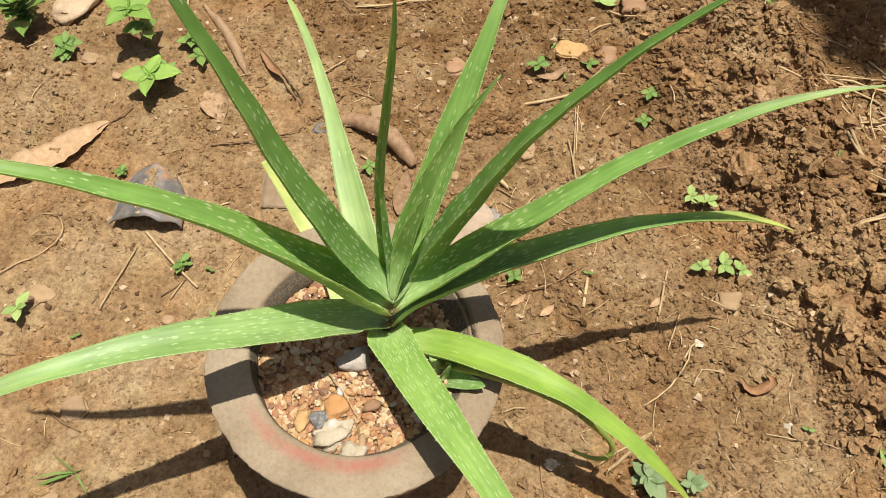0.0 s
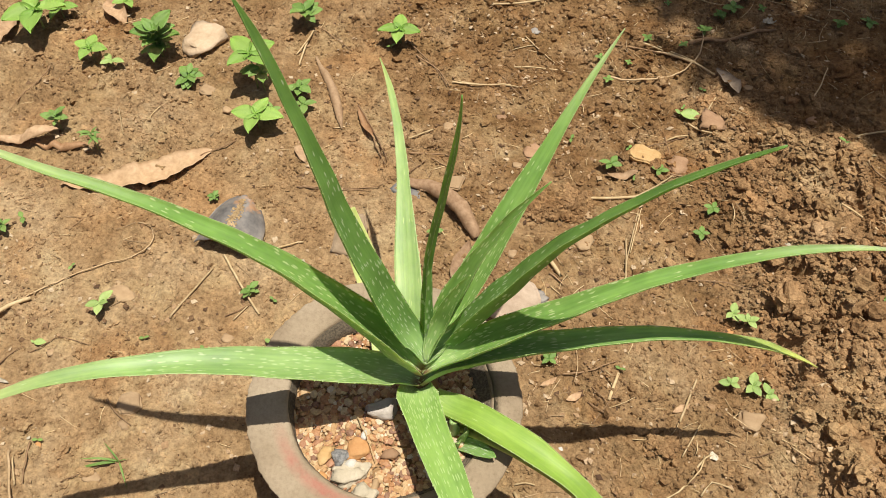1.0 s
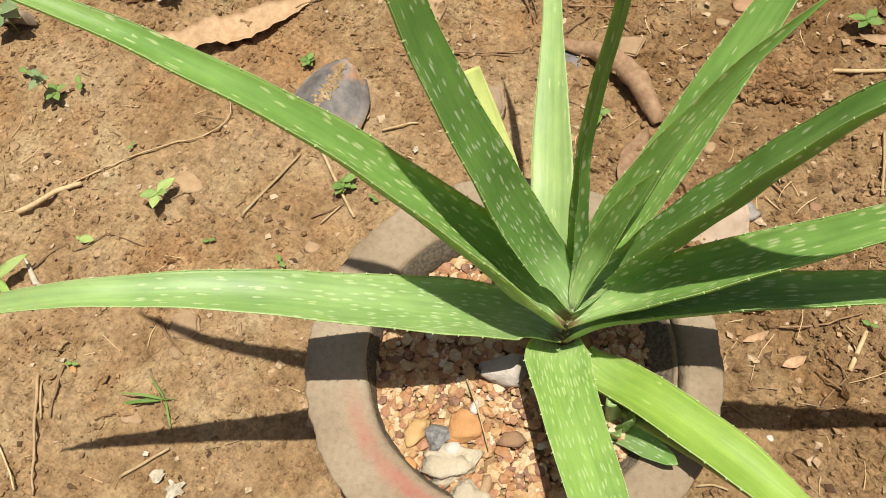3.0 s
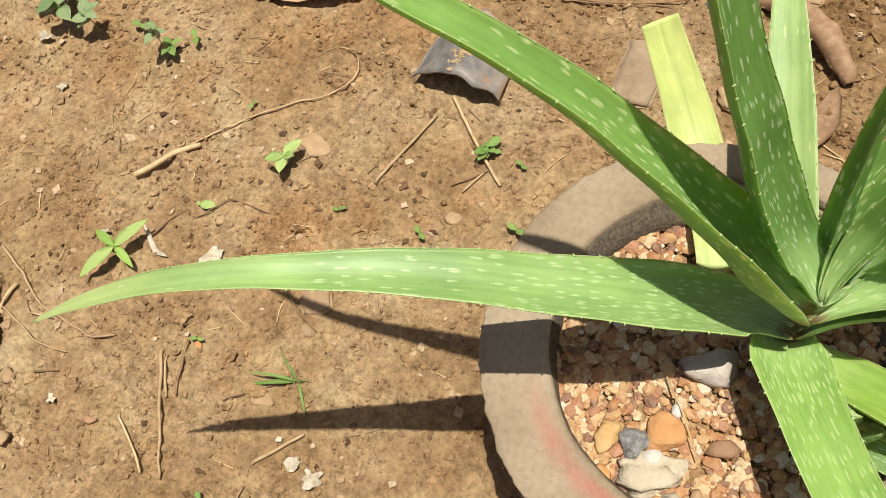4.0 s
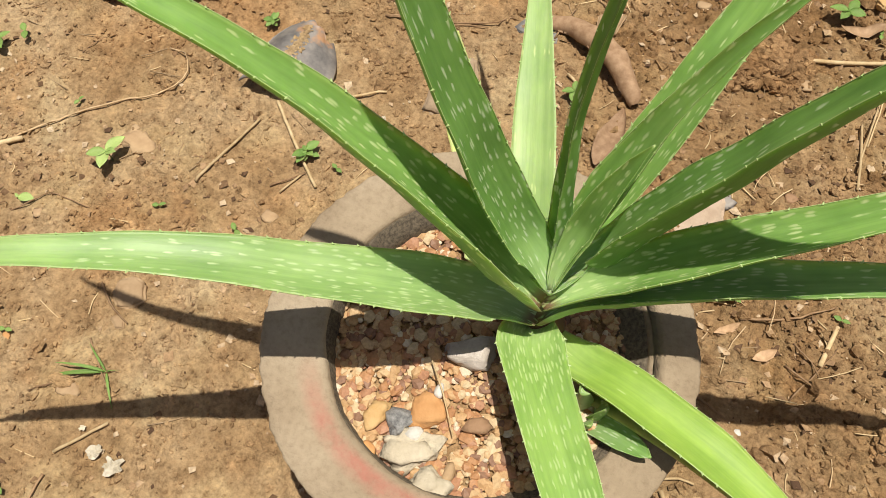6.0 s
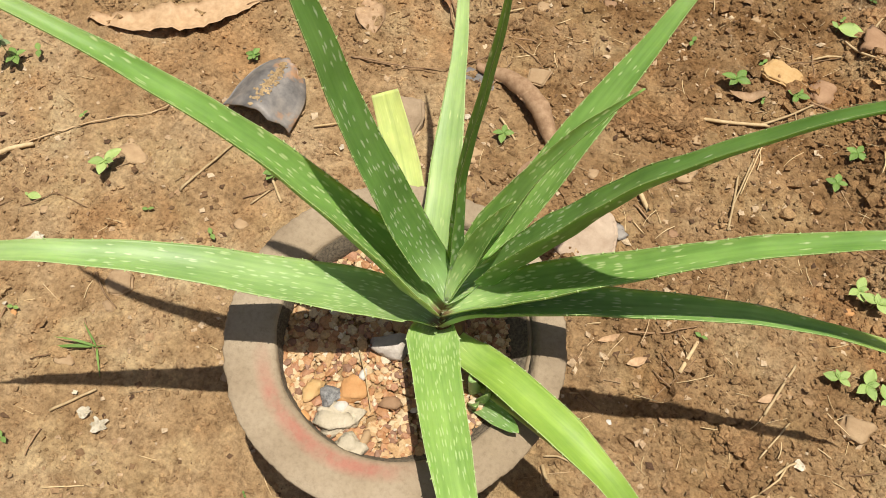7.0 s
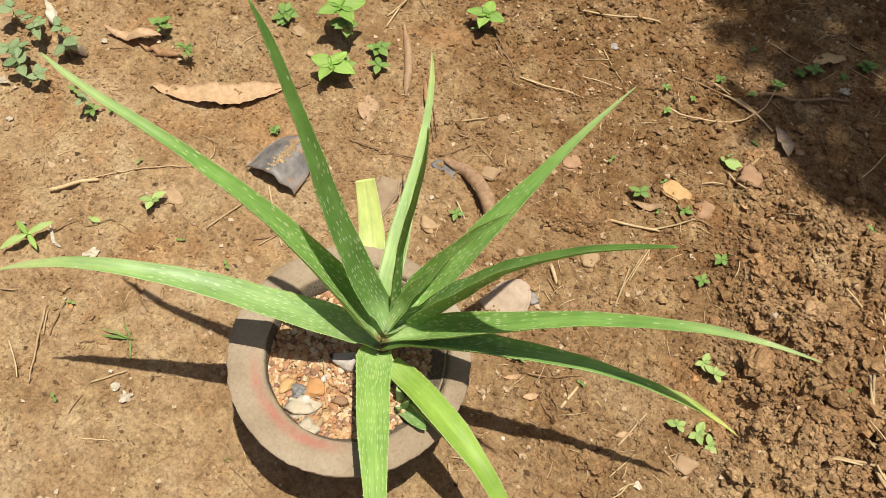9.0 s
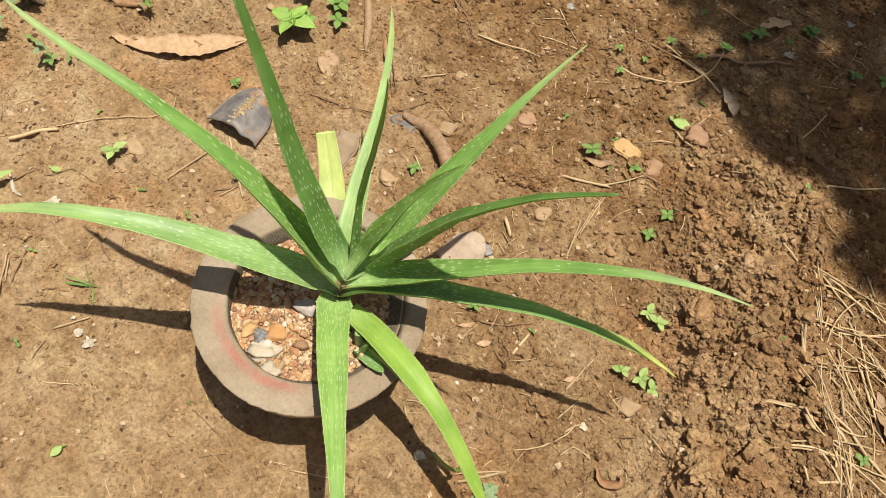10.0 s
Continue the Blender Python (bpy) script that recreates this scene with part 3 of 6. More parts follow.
def rough_stone(name, mat, label, x, y, z, w, d, h, seed, ico=ICO2, turn=0.0, jag=0.16, category="stone", group="", square=0.0):
    v, f = ico
    p = v.copy()
    if square:
        p = np.sign(p) * np.abs(p) ** (1 - square)
    out = []
    lumpy = mat == DUG
    for q in p:
        at = Vector(q)
        k = 1 + 1.7 * jag * noise.noise(at * 1.5 + Vector((seed * 7.3, seed * 1.7, 0))) + 0.8 * jag * noise.noise(at * 3.3 + Vector((0, seed * 3.1, 5)))
        if lumpy:
            k += 0.22 * abs(noise.noise(at * 5.0 + Vector((seed, 0, 0)))) + 0.14 * abs(noise.noise(at * 11.0 + Vector((0, seed, 0)))) - 0.1
        # chipped flats
        for c in range(3):
            n = Vector((math.cos(seed * 5 + c * 2.1), math.sin(seed * 5 + c * 2.1), 0.35 * math.sin(seed * 9 + c))).normalized()
            over = at.dot(n) * k - 0.72
            if over > 0:
                k -= over * 0.75
        out.append((q[0] * k * w / 2, q[1] * k * d / 2, q[2] * k * h / 2))
    ob = new(name, mesh_of(name, out, f, mat, lumpy is False and len(v) < 200))
    ob.matrix_basis = pose(x, y, z, 0, 0, turn)
    return tagged(ob, label, category, group)


G = 0.135
rough_stone("pebble", STONES["orange"], "flat smooth orange stone lying on the gravel", -0.038, -0.045, G, 0.025, 0.024, 0.009, 1, ICO3, 20, 0.22, "pebble", "stones on the gravel", 0.25)
rough_stone("pebble", SPECKLED, "speckled dark grey pebble lying on the gravel", -0.052, -0.058, G, 0.019, 0.019, 0.009, 2, ICO3, 0, 0.3, "pebble", "stones on the gravel")
rough_stone("pebble", STONES["white"], "small white pebble lying on the gravel", -0.036, -0.031, G + 0.003, 0.007, 0.012, 0.006, 3, ICO2, 10, 0.1, "pebble", "stones on the gravel")
rough_stone("pebble", PALE_GREY, "large pale beige stone lying on the gravel", -0.037, -0.072, G, 0.038, 0.026, 0.011, 4, ICO3, 25, 0.5, "pebble", "stones on the gravel", 0.2)
rough_stone("pebble", STONES["yellow"], "long yellow-tan stone lying on the gravel", -0.068, -0.060, G, 0.015, 0.024, 0.009, 5, ICO3, -10, 0.35, "pebble", "stones on the gravel")
rough_stone("pebble", PALE_GREY, "grey stone lying against the pot's inner wall", -0.019, -0.087, G, 0.026, 0.020, 0.011, 6, ICO3, 15, 0.45, "pebble", "stones on the gravel")
rough_stone("pebble", STONES["white"], "cream stone lying on the gravel", -0.040, -0.062, G + 0.001, 0.014, 0.011, 0.008, 7, ICO2, 30, 0.15, "pebble", "stones on the gravel")
rough_stone("pebble", STONES["orange"], "small orange stone lying on the gravel", -0.064, -0.083, G, 0.014, 0.012, 0.009, 8, ICO2, 40, 0.2, "pebble", "stones on the gravel")
rough_stone("pebble", STONES["tan"], "pale narrow stone lying on the gravel", -0.010, -0.076, G, 0.008, 0.017, 0.008, 9, ICO2, 5, 0.15, "pebble", "stones on the gravel")
rough_stone("pebble", STONES["red"], "dark reddish brown stone lying on the gravel", -0.005, -0.042, G, 0.020, 0.012, 0.009, 11, ICO2, 15, 0.3, "pebble", "stones on the gravel")
rough_stone("quartz_lump", QUARTZ, "milky white quartz lump half sunk in the gravel", -0.0265, 0.001, G + 0.001, 0.036, 0.022, 0.018, 10, ICO3, 25, 0.25, "stone", "", 0.35)


# ---- the aloe ----
def bezier(c, s):
    a, b, p, q = (np.array(v) for v in c)
    return (1 - s) ** 3 * a + 3 * (1 - s) ** 2 * s * b + 3 * (1 - s) * s * s * p + s ** 3 * q


# where the bases of the inner, middle, lower and outermost leaves meet, and how far up each bends
TIERS = {"inner": (0.0146, 0.0262, 0.219, 0.036), "middle": (0.0125, 0.0205, 0.205, 0.040), "lower": (0.0095, 0.0215, 0.178, 0.036), "outer": (0.010, 0.033, 0.150, 0.03)}


def aloe_leaf(parent, curve, widths, mat, label, channel=0.25, thick=0.3, roll=(0, 0), tier="", thorns=True, steps=64):
    """A thick channelled blade along a curve; widths: (place along the curve, full width)."""
    at = np.linspace(0, 1, steps)
    pts = np.array([bezier(curve, s) for s in at])
    taper = np.ones(steps)
    if tier:
        # the base narrows to a scoop that nests with the others at the crown
        length = np.concatenate([[0], np.cumsum(np.linalg.norm(np.diff(pts, axis=0), axis=1))])
        m = int(np.searchsorted(length, TIERS[tier][3]))
        root = np.array(TIERS[tier][:3])
        way = (pts[m + 1] - pts[m]) / np.linalg.norm(pts[m + 1] - pts[m])
        hinge = pts[m] - way * np.linalg.norm(pts[m] - root) * 0.5
        f = np.linspace(0, 1, 12)[:, None]
        pts = np.concatenate([(1 - f) ** 2 * root + 2 * f * (1 - f) * hinge + f * f * pts[m], pts[m + 1:]])
        at = np.concatenate([np.linspace(0, at[m], 12), at[m + 1:]])
        taper = np.concatenate([0.12 + 0.88 * (f[:, 0] * 0.98 + 0.02) ** 0.62, np.ones(len(pts) - 12)])
    steps = len(pts)
    tangent = np.gradient(pts, axis=0)
    tangent /= np.linalg.norm(tangent, axis=1)[:, None]
    span = pts[-1] - pts[0]
    side0 = np.array([-span[1], span[0], 0.0])
    side0 /= np.linalg.norm(side0)
    ws = np.interp(at, [w[0] for w in widths], [w[1] for w in widths]) * taper
    run = np.concatenate([[0], np.cumsum(np.linalg.norm(np.diff(pts, axis=0), axis=1))])
    start = 0.0 if tier in ("middle", "lower") else 0.012
    across = 17
    verts, uvs, rims = [], [], []
    for i in range(steps):
        t = tangent[i]
        side = side0 - t * (side0 @ t)
        side /= np.linalg.norm(side)
        up = np.cross(t, side)
        if up[2] < 0 and abs(t[2]) < 0.9:
            up = -up
            side = -side
        r = math.radians(roll[0] + (roll[1] - roll[0]) * at[i])
        side, up = side * math.cos(r) + up * math.sin(r), up * math.cos(r) - side * math.sin(r)
        w = ws[i]
        th = w * thick * (1 - 0.35 * at[i])
        cup = channel * (0.8 + 0.8 * math.exp(-at[i] / 0.22))
        wav = 0.0008 * math.sin(run[i] * 46 + curve[3][0] * 40) + 0.0004 * math.sin(run[i] * 110)
        for face in (0, 1):
            for j in range(across):
                v = 1 - 2 * j / (across - 1) if face else 2 * j / (across - 1) - 1
                dish = cup * w * (v * v - 0.5)
                h = dish if face == 0 else dish - th * (1 - abs(v) ** 2.4) - 0.0007
                verts.append(pts[i] + side * (v * w / 2) + up * (h + wav * min(1, w / 0.02)))
                uvs.append((run[i] + start, (v * w / 2) + face * 0.11 + curve[3][1]))
        rims.append((pts[i] - side * w / 2 + up * (cup * w * 0.5 + wav), -side, t, up, pts[i] + side * w / 2 + up * (cup * w * 0.5 + wav)))
    faces, ring = [], 2 * across
    for i in range(steps - 1):
        for j in range(ring):
            a, b = i * ring + j, i * ring + (j + 1) % ring
            faces.append((a, b, b + ring, a + ring))
    faces.append(tuple(range(ring))[::-1])
    faces.append(tuple((steps - 1) * ring + j for j in range(ring)))
    leaf = part("leaf", mesh_of("aloe_leaf", verts, faces, mat, True, uvs), parent, label)
    if thorns:
        tv, tf = [], []
        gap = 0.0135
        for k in range(int(run[-1] / gap) - 1):
            s = (k + 0.4 + 0.6 * random.random()) * gap
            i = int(np.searchsorted(run, s))
            if i < (9 if tier else 2) or i >= steps - 1 or ws[i] < 0.004:
                continue
            left, out, t, up, right = rims[i]
            for base, way in ((left, out), (right, -out)):
                n = len(tv)
                size = 0.0018 * min(1.0, ws[i] / 0.02) * (0.8 + 0.4 * random.random())
                base = base - way * 0.0006
                tv += [base - t * size * 0.7, base + t * size * 0.5, base + way * size + t * size * 0.6, base - up * size * 0.5, base + up * size * 0.3]
                tf += [(n, n + 2, n + 4), (n + 4, n + 2, n + 1), (n + 1, n + 2, n + 3), (n + 3, n + 2, n), (n, n + 4, n + 1, n + 3)]
        # a thin pale rim runs along both edges
        for side in (0, 4):
            first = len(tv)
            rows = [i for i in range(10 if tier else 2, steps - 2)]
            for i in rows:
                r = 0.00015 * min(1.0, ws[i] / 0.016) * (1 if side == 0 else -1)
                q, up, out = rims[i][side], rims[i][3], rims[i][1]
                tv += [q + out * r * 0.8 + up * abs(r) * 0.5, q - out * r * 1.6 + up * abs(r) * 0.9, q - out * r * 0.3 - up * abs(r) * 0.8]
            for k in range(len(rows) - 1):
                a = first + 3 * k
                tf += [(a, a + 1, a + 4, a + 3), (a + 1, a + 2, a + 5, a + 4), (a + 2, a, a + 3, a + 5)]
        if tv:
            tagged(part("toothed_margin", mesh_of("toothed_margin", tv, tf, THORN, False), leaf, "pale soft teeth along the leaf edges"), kind="stuff")
    return leaf


aloe = thing("aloe_plant", 0, 0, 0, "large aloe with long spotted green leaves growing in a clay pot", "aloe plant")
aloe_leaf(aloe, ((0.0032, 0.0373, 0.1658), (-0.1214, -0.0413, 0.2819), (-0.2466, -0.0797, 0.325), (-0.3643, -0.1504, 0.2587)),
          ((0.0, 0.0376), (0.17, 0.0413), (0.24, 0.0368), (0.37, 0.0307), (0.5, 0.0238), (0.63, 0.0179), (0.78, 0.0127), (0.9, 0.0084), (1.0, 0.001)), ALOE_SILVER, "broad pale silvery-green arching leaf", 0.1849, 0.22, (9.5, -7.8), tier="lower")
aloe_leaf(aloe, ((0.0184, 0.0272, 0.1952), (-0.1394, 0.0308, 0.4255), (-0.229, -0.0179, 0.4518), (-0.346, 0.0034, 0.4622)),
          ((0.0, 0.0401), (0.08, 0.0361), (0.19, 0.0281), (0.36, 0.0197), (0.47, 0.0172), (0.58, 0.0128), (0.74, 0.0105), (0.9, 0.0072), (1.0, 0.002)), ALOE, "long channelled green leaf reaching outwards", 0.3333, 0.26, (9.8, 9.6), tier="middle")
aloe_leaf(aloe, ((0.0109, 0.0405, 0.2072), (-0.0577, 0.0354, 0.3617), (-0.0723, 0.0574, 0.5027), (-0.111, 0.0542, 0.6124)),
          ((0.0, 0.0294), (0.18, 0.032), (0.36, 0.0253), (0.54, 0.0196), (0.68, 0.0132), (0.9, 0.0083), (1.0, 0.001)), ALOE_DARK, "dark green upright leaf with pale dashes", 0.1711, 0.3, (2.8, 3.3), tier="inner")
aloe_leaf(aloe, ((-0.0012, 0.0356, 0.2013), (-0.0486, 0.1602, 0.2629), (-0.0741, 0.271, 0.2685), (-0.1306, 0.348, 0.2814)),
          ((0.0, 0.0302), (0.23, 0.0267), (0.45, 0.0144), (0.67, 0.0094), (0.85, 0.0071), (1.0, 0.001)), ALOE_PALE, "pale yellow-green leaf without spots", 0.095, 0.2, (-15.3, -7.9), tier="inner")
aloe_leaf(aloe, ((0.0101, 0.0437, 0.1984), (-0.0078, 0.0791, 0.3586), (0.0315, 0.0748, 0.4376), (0.0341, 0.0727, 0.5418)),
          ((0.0, 0.0201), (0.05, 0.0172), (0.3, 0.0099), (0.58, 0.0081), (0.79, 0.0062), (1.0, 0.0009)), ALOE_DARK, "narrow dark upright inner leaf", 0.2635, 0.35, (-37.4, -24.7), tier="inner")
aloe_leaf(aloe, ((0.0111, 0.0859, 0.1799), (0.0525, 0.1365, 0.2696), (0.083, 0.2104, 0.3611), (0.1292, 0.3164, 0.4118)),
          ((0.0, 0.0301), (0.25, 0.0313), (0.47, 0.0259), (0.65, 0.0151), (0.81, 0.0082), (1.0, 0.0009)), ALOE, "green leaf rising behind the heart", 0.2105, 0.26, (-1.9, -7.8), tier="inner")
aloe_leaf(aloe, ((0.0084, 0.0335, 0.2246), (0.039, 0.0859, 0.2868), (0.0392, 0.0883, 0.3331), (0.0992, 0.1155, 0.4173)),
          ((0.0, 0.0175), (0.3, 0.0231), (0.6, 0.0124), (0.85, 0.0073), (1.0, 0.001)), ALOE, "young folded leaf in the heart of the plant", 0.3846, 0.3, (10.7, 0.4), tier="inner")
aloe_leaf(aloe, ((0.0148, 0.054, 0.1889), (0.087, 0.0743, 0.348), (0.1366, 0.0698, 0.4622), (0.2416, 0.0666, 0.5604)),
          ((0.0, 0.0262), (0.25, 0.0295), (0.6, 0.0126), (0.84, 0.007), (0.93, 0.0048), (0.98, 0.003), (1.0, 0.0015)), ALOE_DARK, "dark green leaf with a row of pale thorns", 0.2244, 0.32, (-16.9, -10.6), tier="inner")
aloe_leaf(aloe, ((0.0144, 0.0334, 0.2027), (0.1628, 0.0804, 0.3307), (0.2684, 0.1288, 0.3904), (0.394, 0.1437, 0.3903)),
          ((0.0, 0.0242), (0.15, 0.0304), (0.36, 0.0195), (0.56, 0.0138), (0.76, 0.0094), (1.0, 0.0011)), ALOE, "long green leaf arching outwards", 0.2773, 0.26, (-1.4, -5.3), tier="middle")
aloe_leaf(aloe, ((0.0147, 0.0395, 0.1934), (0.1513, 0.0695, 0.2643), (0.2792, 0.1236, 0.2713), (0.3909, 0.1435, 0.1783)),
          ((0.0, 0.0356), (0.15, 0.0296), (0.4, 0.0215), (0.65, 0.0113), (0.8, 0.012), (1.0, 0.0011)), ALOE_DROOP, "dark green drooping leaf with a yellow tip", 0.2619, 0.26, (-11.1, -6.4), tier="lower")
aloe_leaf(aloe, ((0.0116, 0.0219, 0.1477), (0.1276, -0.0082, 0.1951), (0.2053, -0.0382, 0.1757), (0.3025, -0.0988, 0.0655)),
          ((0.0, 0.0297), (0.12, 0.0324), (0.25, 0.032), (0.39, 0.0302), (0.52, 0.0215), (0.8, 0.016), (1.0, 0.0024)), ALOE_YELLOW, "yellow-green leaf drooping over the pot rim", 0.1946, 0.26, (-15.1, -2.0), tier="outer")
aloe_leaf(aloe, ((-0.0059, 0.0347, 0.1656), (0.0616, -0.0855, 0.2193), (0.1496, -0.1733, 0.2296), (0.1947, -0.261, 0.214)),
          ((0.0, 0.0474), (0.15, 0.0371), (0.31, 0.0334), (0.44, 0.0256), (0.65, 0.0155), (0.85, 0.0097), (1.0, 0.001)), ALOE_LIGHT, "green leaf with many pale dashes reaching over the rim", 0.1438, 0.22, (-8.9, 3.4), tier="outer")
aloe_leaf(aloe, ((0.015, 0.041, 0.222), (0.022, 0.050, 0.262), (0.031, 0.058, 0.296), (0.046, 0.068, 0.326)),
          ((0, 0.017), (0.3, 0.0175), (0.6, 0.0135), (0.85, 0.007), (1, 0.001)), ALOE, "short young leaf still furled in the heart", 0.36, 0.3, (15, 5), tier="inner")
aloe_leaf(aloe, ((-0.040, 0.062, 0.150), (-0.062, 0.115, 0.140), (-0.094, 0.157, 0.152), (-0.128, 0.192, 0.196)),
          ((0, 0.032), (0.62, 0.032), (0.92, 0.026), (1, 0.0245)), ALOE_LEMON, "lemon-yellow leaf stub cut off square", 0.1, 0.2, thorns=False)


def shrivelled_leaf(points):
    """A limp, nearly cylindrical dying leaf, curled at its end."""
    p = np.array([points[0]] + list(points) + [points[-1]])
    line = []
    for k in range(1, len(p) - 2):
        for q in np.linspace(0, 1, 8, endpoint=False):
            a, b, c, d = p[k - 1], p[k], p[k + 1], p[k + 2]
            line.append(0.5 * (2 * b + (c - a) * q + (2 * a - 5 * b + 4 * c - d) * q * q + (3 * b - a - 3 * c + d) * q ** 3))
    verts, faces = tube(line, 0.0052, 10, 0.35)
    part("leaf", mesh_of("aloe_leaf", verts, faces, SHRIVELLED), aloe, "thin shrivelled yellow-green leaf curled at the tip")


shrivelled_leaf(((0.055, 0.002, 0.140),
                 (0.094, -0.012, 0.160),
                 (0.130, -0.021, 0.158),
                 (0.173, -0.029, 0.135),
                 (0.203, -0.037, 0.105),
                 (0.222, -0.043, 0.078),
                 (0.227, -0.048, 0.060),
                 (0.221, -0.053, 0.052),
                 (0.207, -0.053, 0.050),
                 (0.187, -0.048, 0.055)))


def root_stalk():
    verts, faces = lathe([(0.001, 0.0), (0.016, 0.0), (0.014, 0.025), (0.011, 0.036), (0.006, 0.041), (0.0001, 0.043)], 20, 0.002, 9.0)
    return mesh_of("stalk", verts, faces, ALOE)


part("stalk", root_stalk(), aloe, "short green stalk at the crown", pose(0.010, 0.032, 0.128))

pup = thing("aloe_pup", 0.06, -0.006, 0.13, "small dark green aloe pup sprouting beside the mother plant", "aloe plant")
for root, tip, width, end, skin, says in (
        ((-0.008, 0.006, 0.0), (-0.010, 0.002, 0.037), 0.0115, 0.008, ALOE_SILVER, "blunt pale green young leaf"),
        ((-0.003, 0.000, 0.0), (0.006, -0.002, 0.034), 0.011, 0.001, ALOE, "pointed green young leaf"),
        ((-0.006, -0.006, 0.0), (0.000, -0.014, 0.024), 0.009, 0.001, ALOE, "short green young leaf"),
        ((0.000, -0.006, 0.002), (0.039, -0.019, 0.027), 0.017, 0.001, ALOE_DARK, "longer dark green young leaf with spots")):
    root, tip = np.array(root), np.array(tip)
    out = tip - root
    aloe_leaf(pup, (tuple(root), tuple(root + out * 0.35 + (0, 0, 0.006)), tuple(root + out * 0.72 + (0, 0, 0.004)), tuple(tip)), ((0, width), (0.5, width), (0.85, end * 0.4 + width * 0.5), (1, end)), skin, says, 0.2, 0.5, thorns=False, steps=16)


# ---- weeds ----
def blade(length, width, bend=0.25, cup=0.12, point=0.5, rows=7):
    """A thin leaf along +x with a drooping midrib and a real, if small, thickness."""
    verts, faces = [], []
    cols = 5
    for side in (0, 1):
        for i in range(rows):
            s = i / (rows - 1)
            w = width * 0.5 * (math.sin(math.pi * min(1, s ** point * 0.98 + 0.01)) ** 0.8 + 0.03)
            for j in range(cols):
                v = 2 * j / (cols - 1) - 1
                z = length * (0.18 * s - bend * s * s) + cup * width * v * v - side * 0.0003
                verts.append((length * s, v * w, z))
    n = rows * cols
    for side in (0, 1):
        for i in range(rows - 1):
            for j in range(cols - 1):
                a = side * n + i * cols + j
                q = (a, a + cols, a + cols + 1, a + 1)
                faces.append(q if side else q[::-1])
    for i in range(rows - 1):
        for j in (0, cols - 1):
            a = i * cols + j
            faces.append((a, a + cols, n + a + cols, n + a))
    return verts, faces


BLADES = {}


def leaf_mesh(kind, mat):
    """Unit leaves, shared between the weeds."""
    if (kind, mat.name) not in BLADES:
        shape = {"oval": (1, 0.62, 0.3, 0.12, 0.9), "broad": (1, 0.66, 0.28, 0.16, 0.72), "lance": (1, 0.3, 0.35, 0.2, 0.8), "grass": (1, 0.07, 0.6, 0.3, 0.6)}[kind]
        BLADES[kind, mat.name] = mesh_of("leaf_" + kind, *blade(*shape), mat)
    return BLADES[kind, mat.name]


LABELS = {
    "vine": ("weed", "straggling grey-green weed with lobed leaves"),
    "two": ("seedling", "tiny green seedling with two leaves in bare soil"),
    "four": ("seedling", "small green seedling with four leaves in bare soil"),
    "single": ("seedling", "seedling with one large oval leaf in bare soil"),
    "pair": ("seedling", "pale green seedling with rounded paired leaves in soil"),
    "clover": ("weed", "low green weed with many small leaflets"),
    "broad": ("weed", "young weed with broad bright green leaves"),
    "bushy": ("weed", "bushy dark green weed with small crowded leaves"),
    "spiky": ("weed", "upright weed with narrow green leaves"),
    "cross": ("weed", "weed with four pointed light green leaves spread crosswise"),
    "grass": ("grass_tuft", "thin wisp of green grass on bare soil"),
}


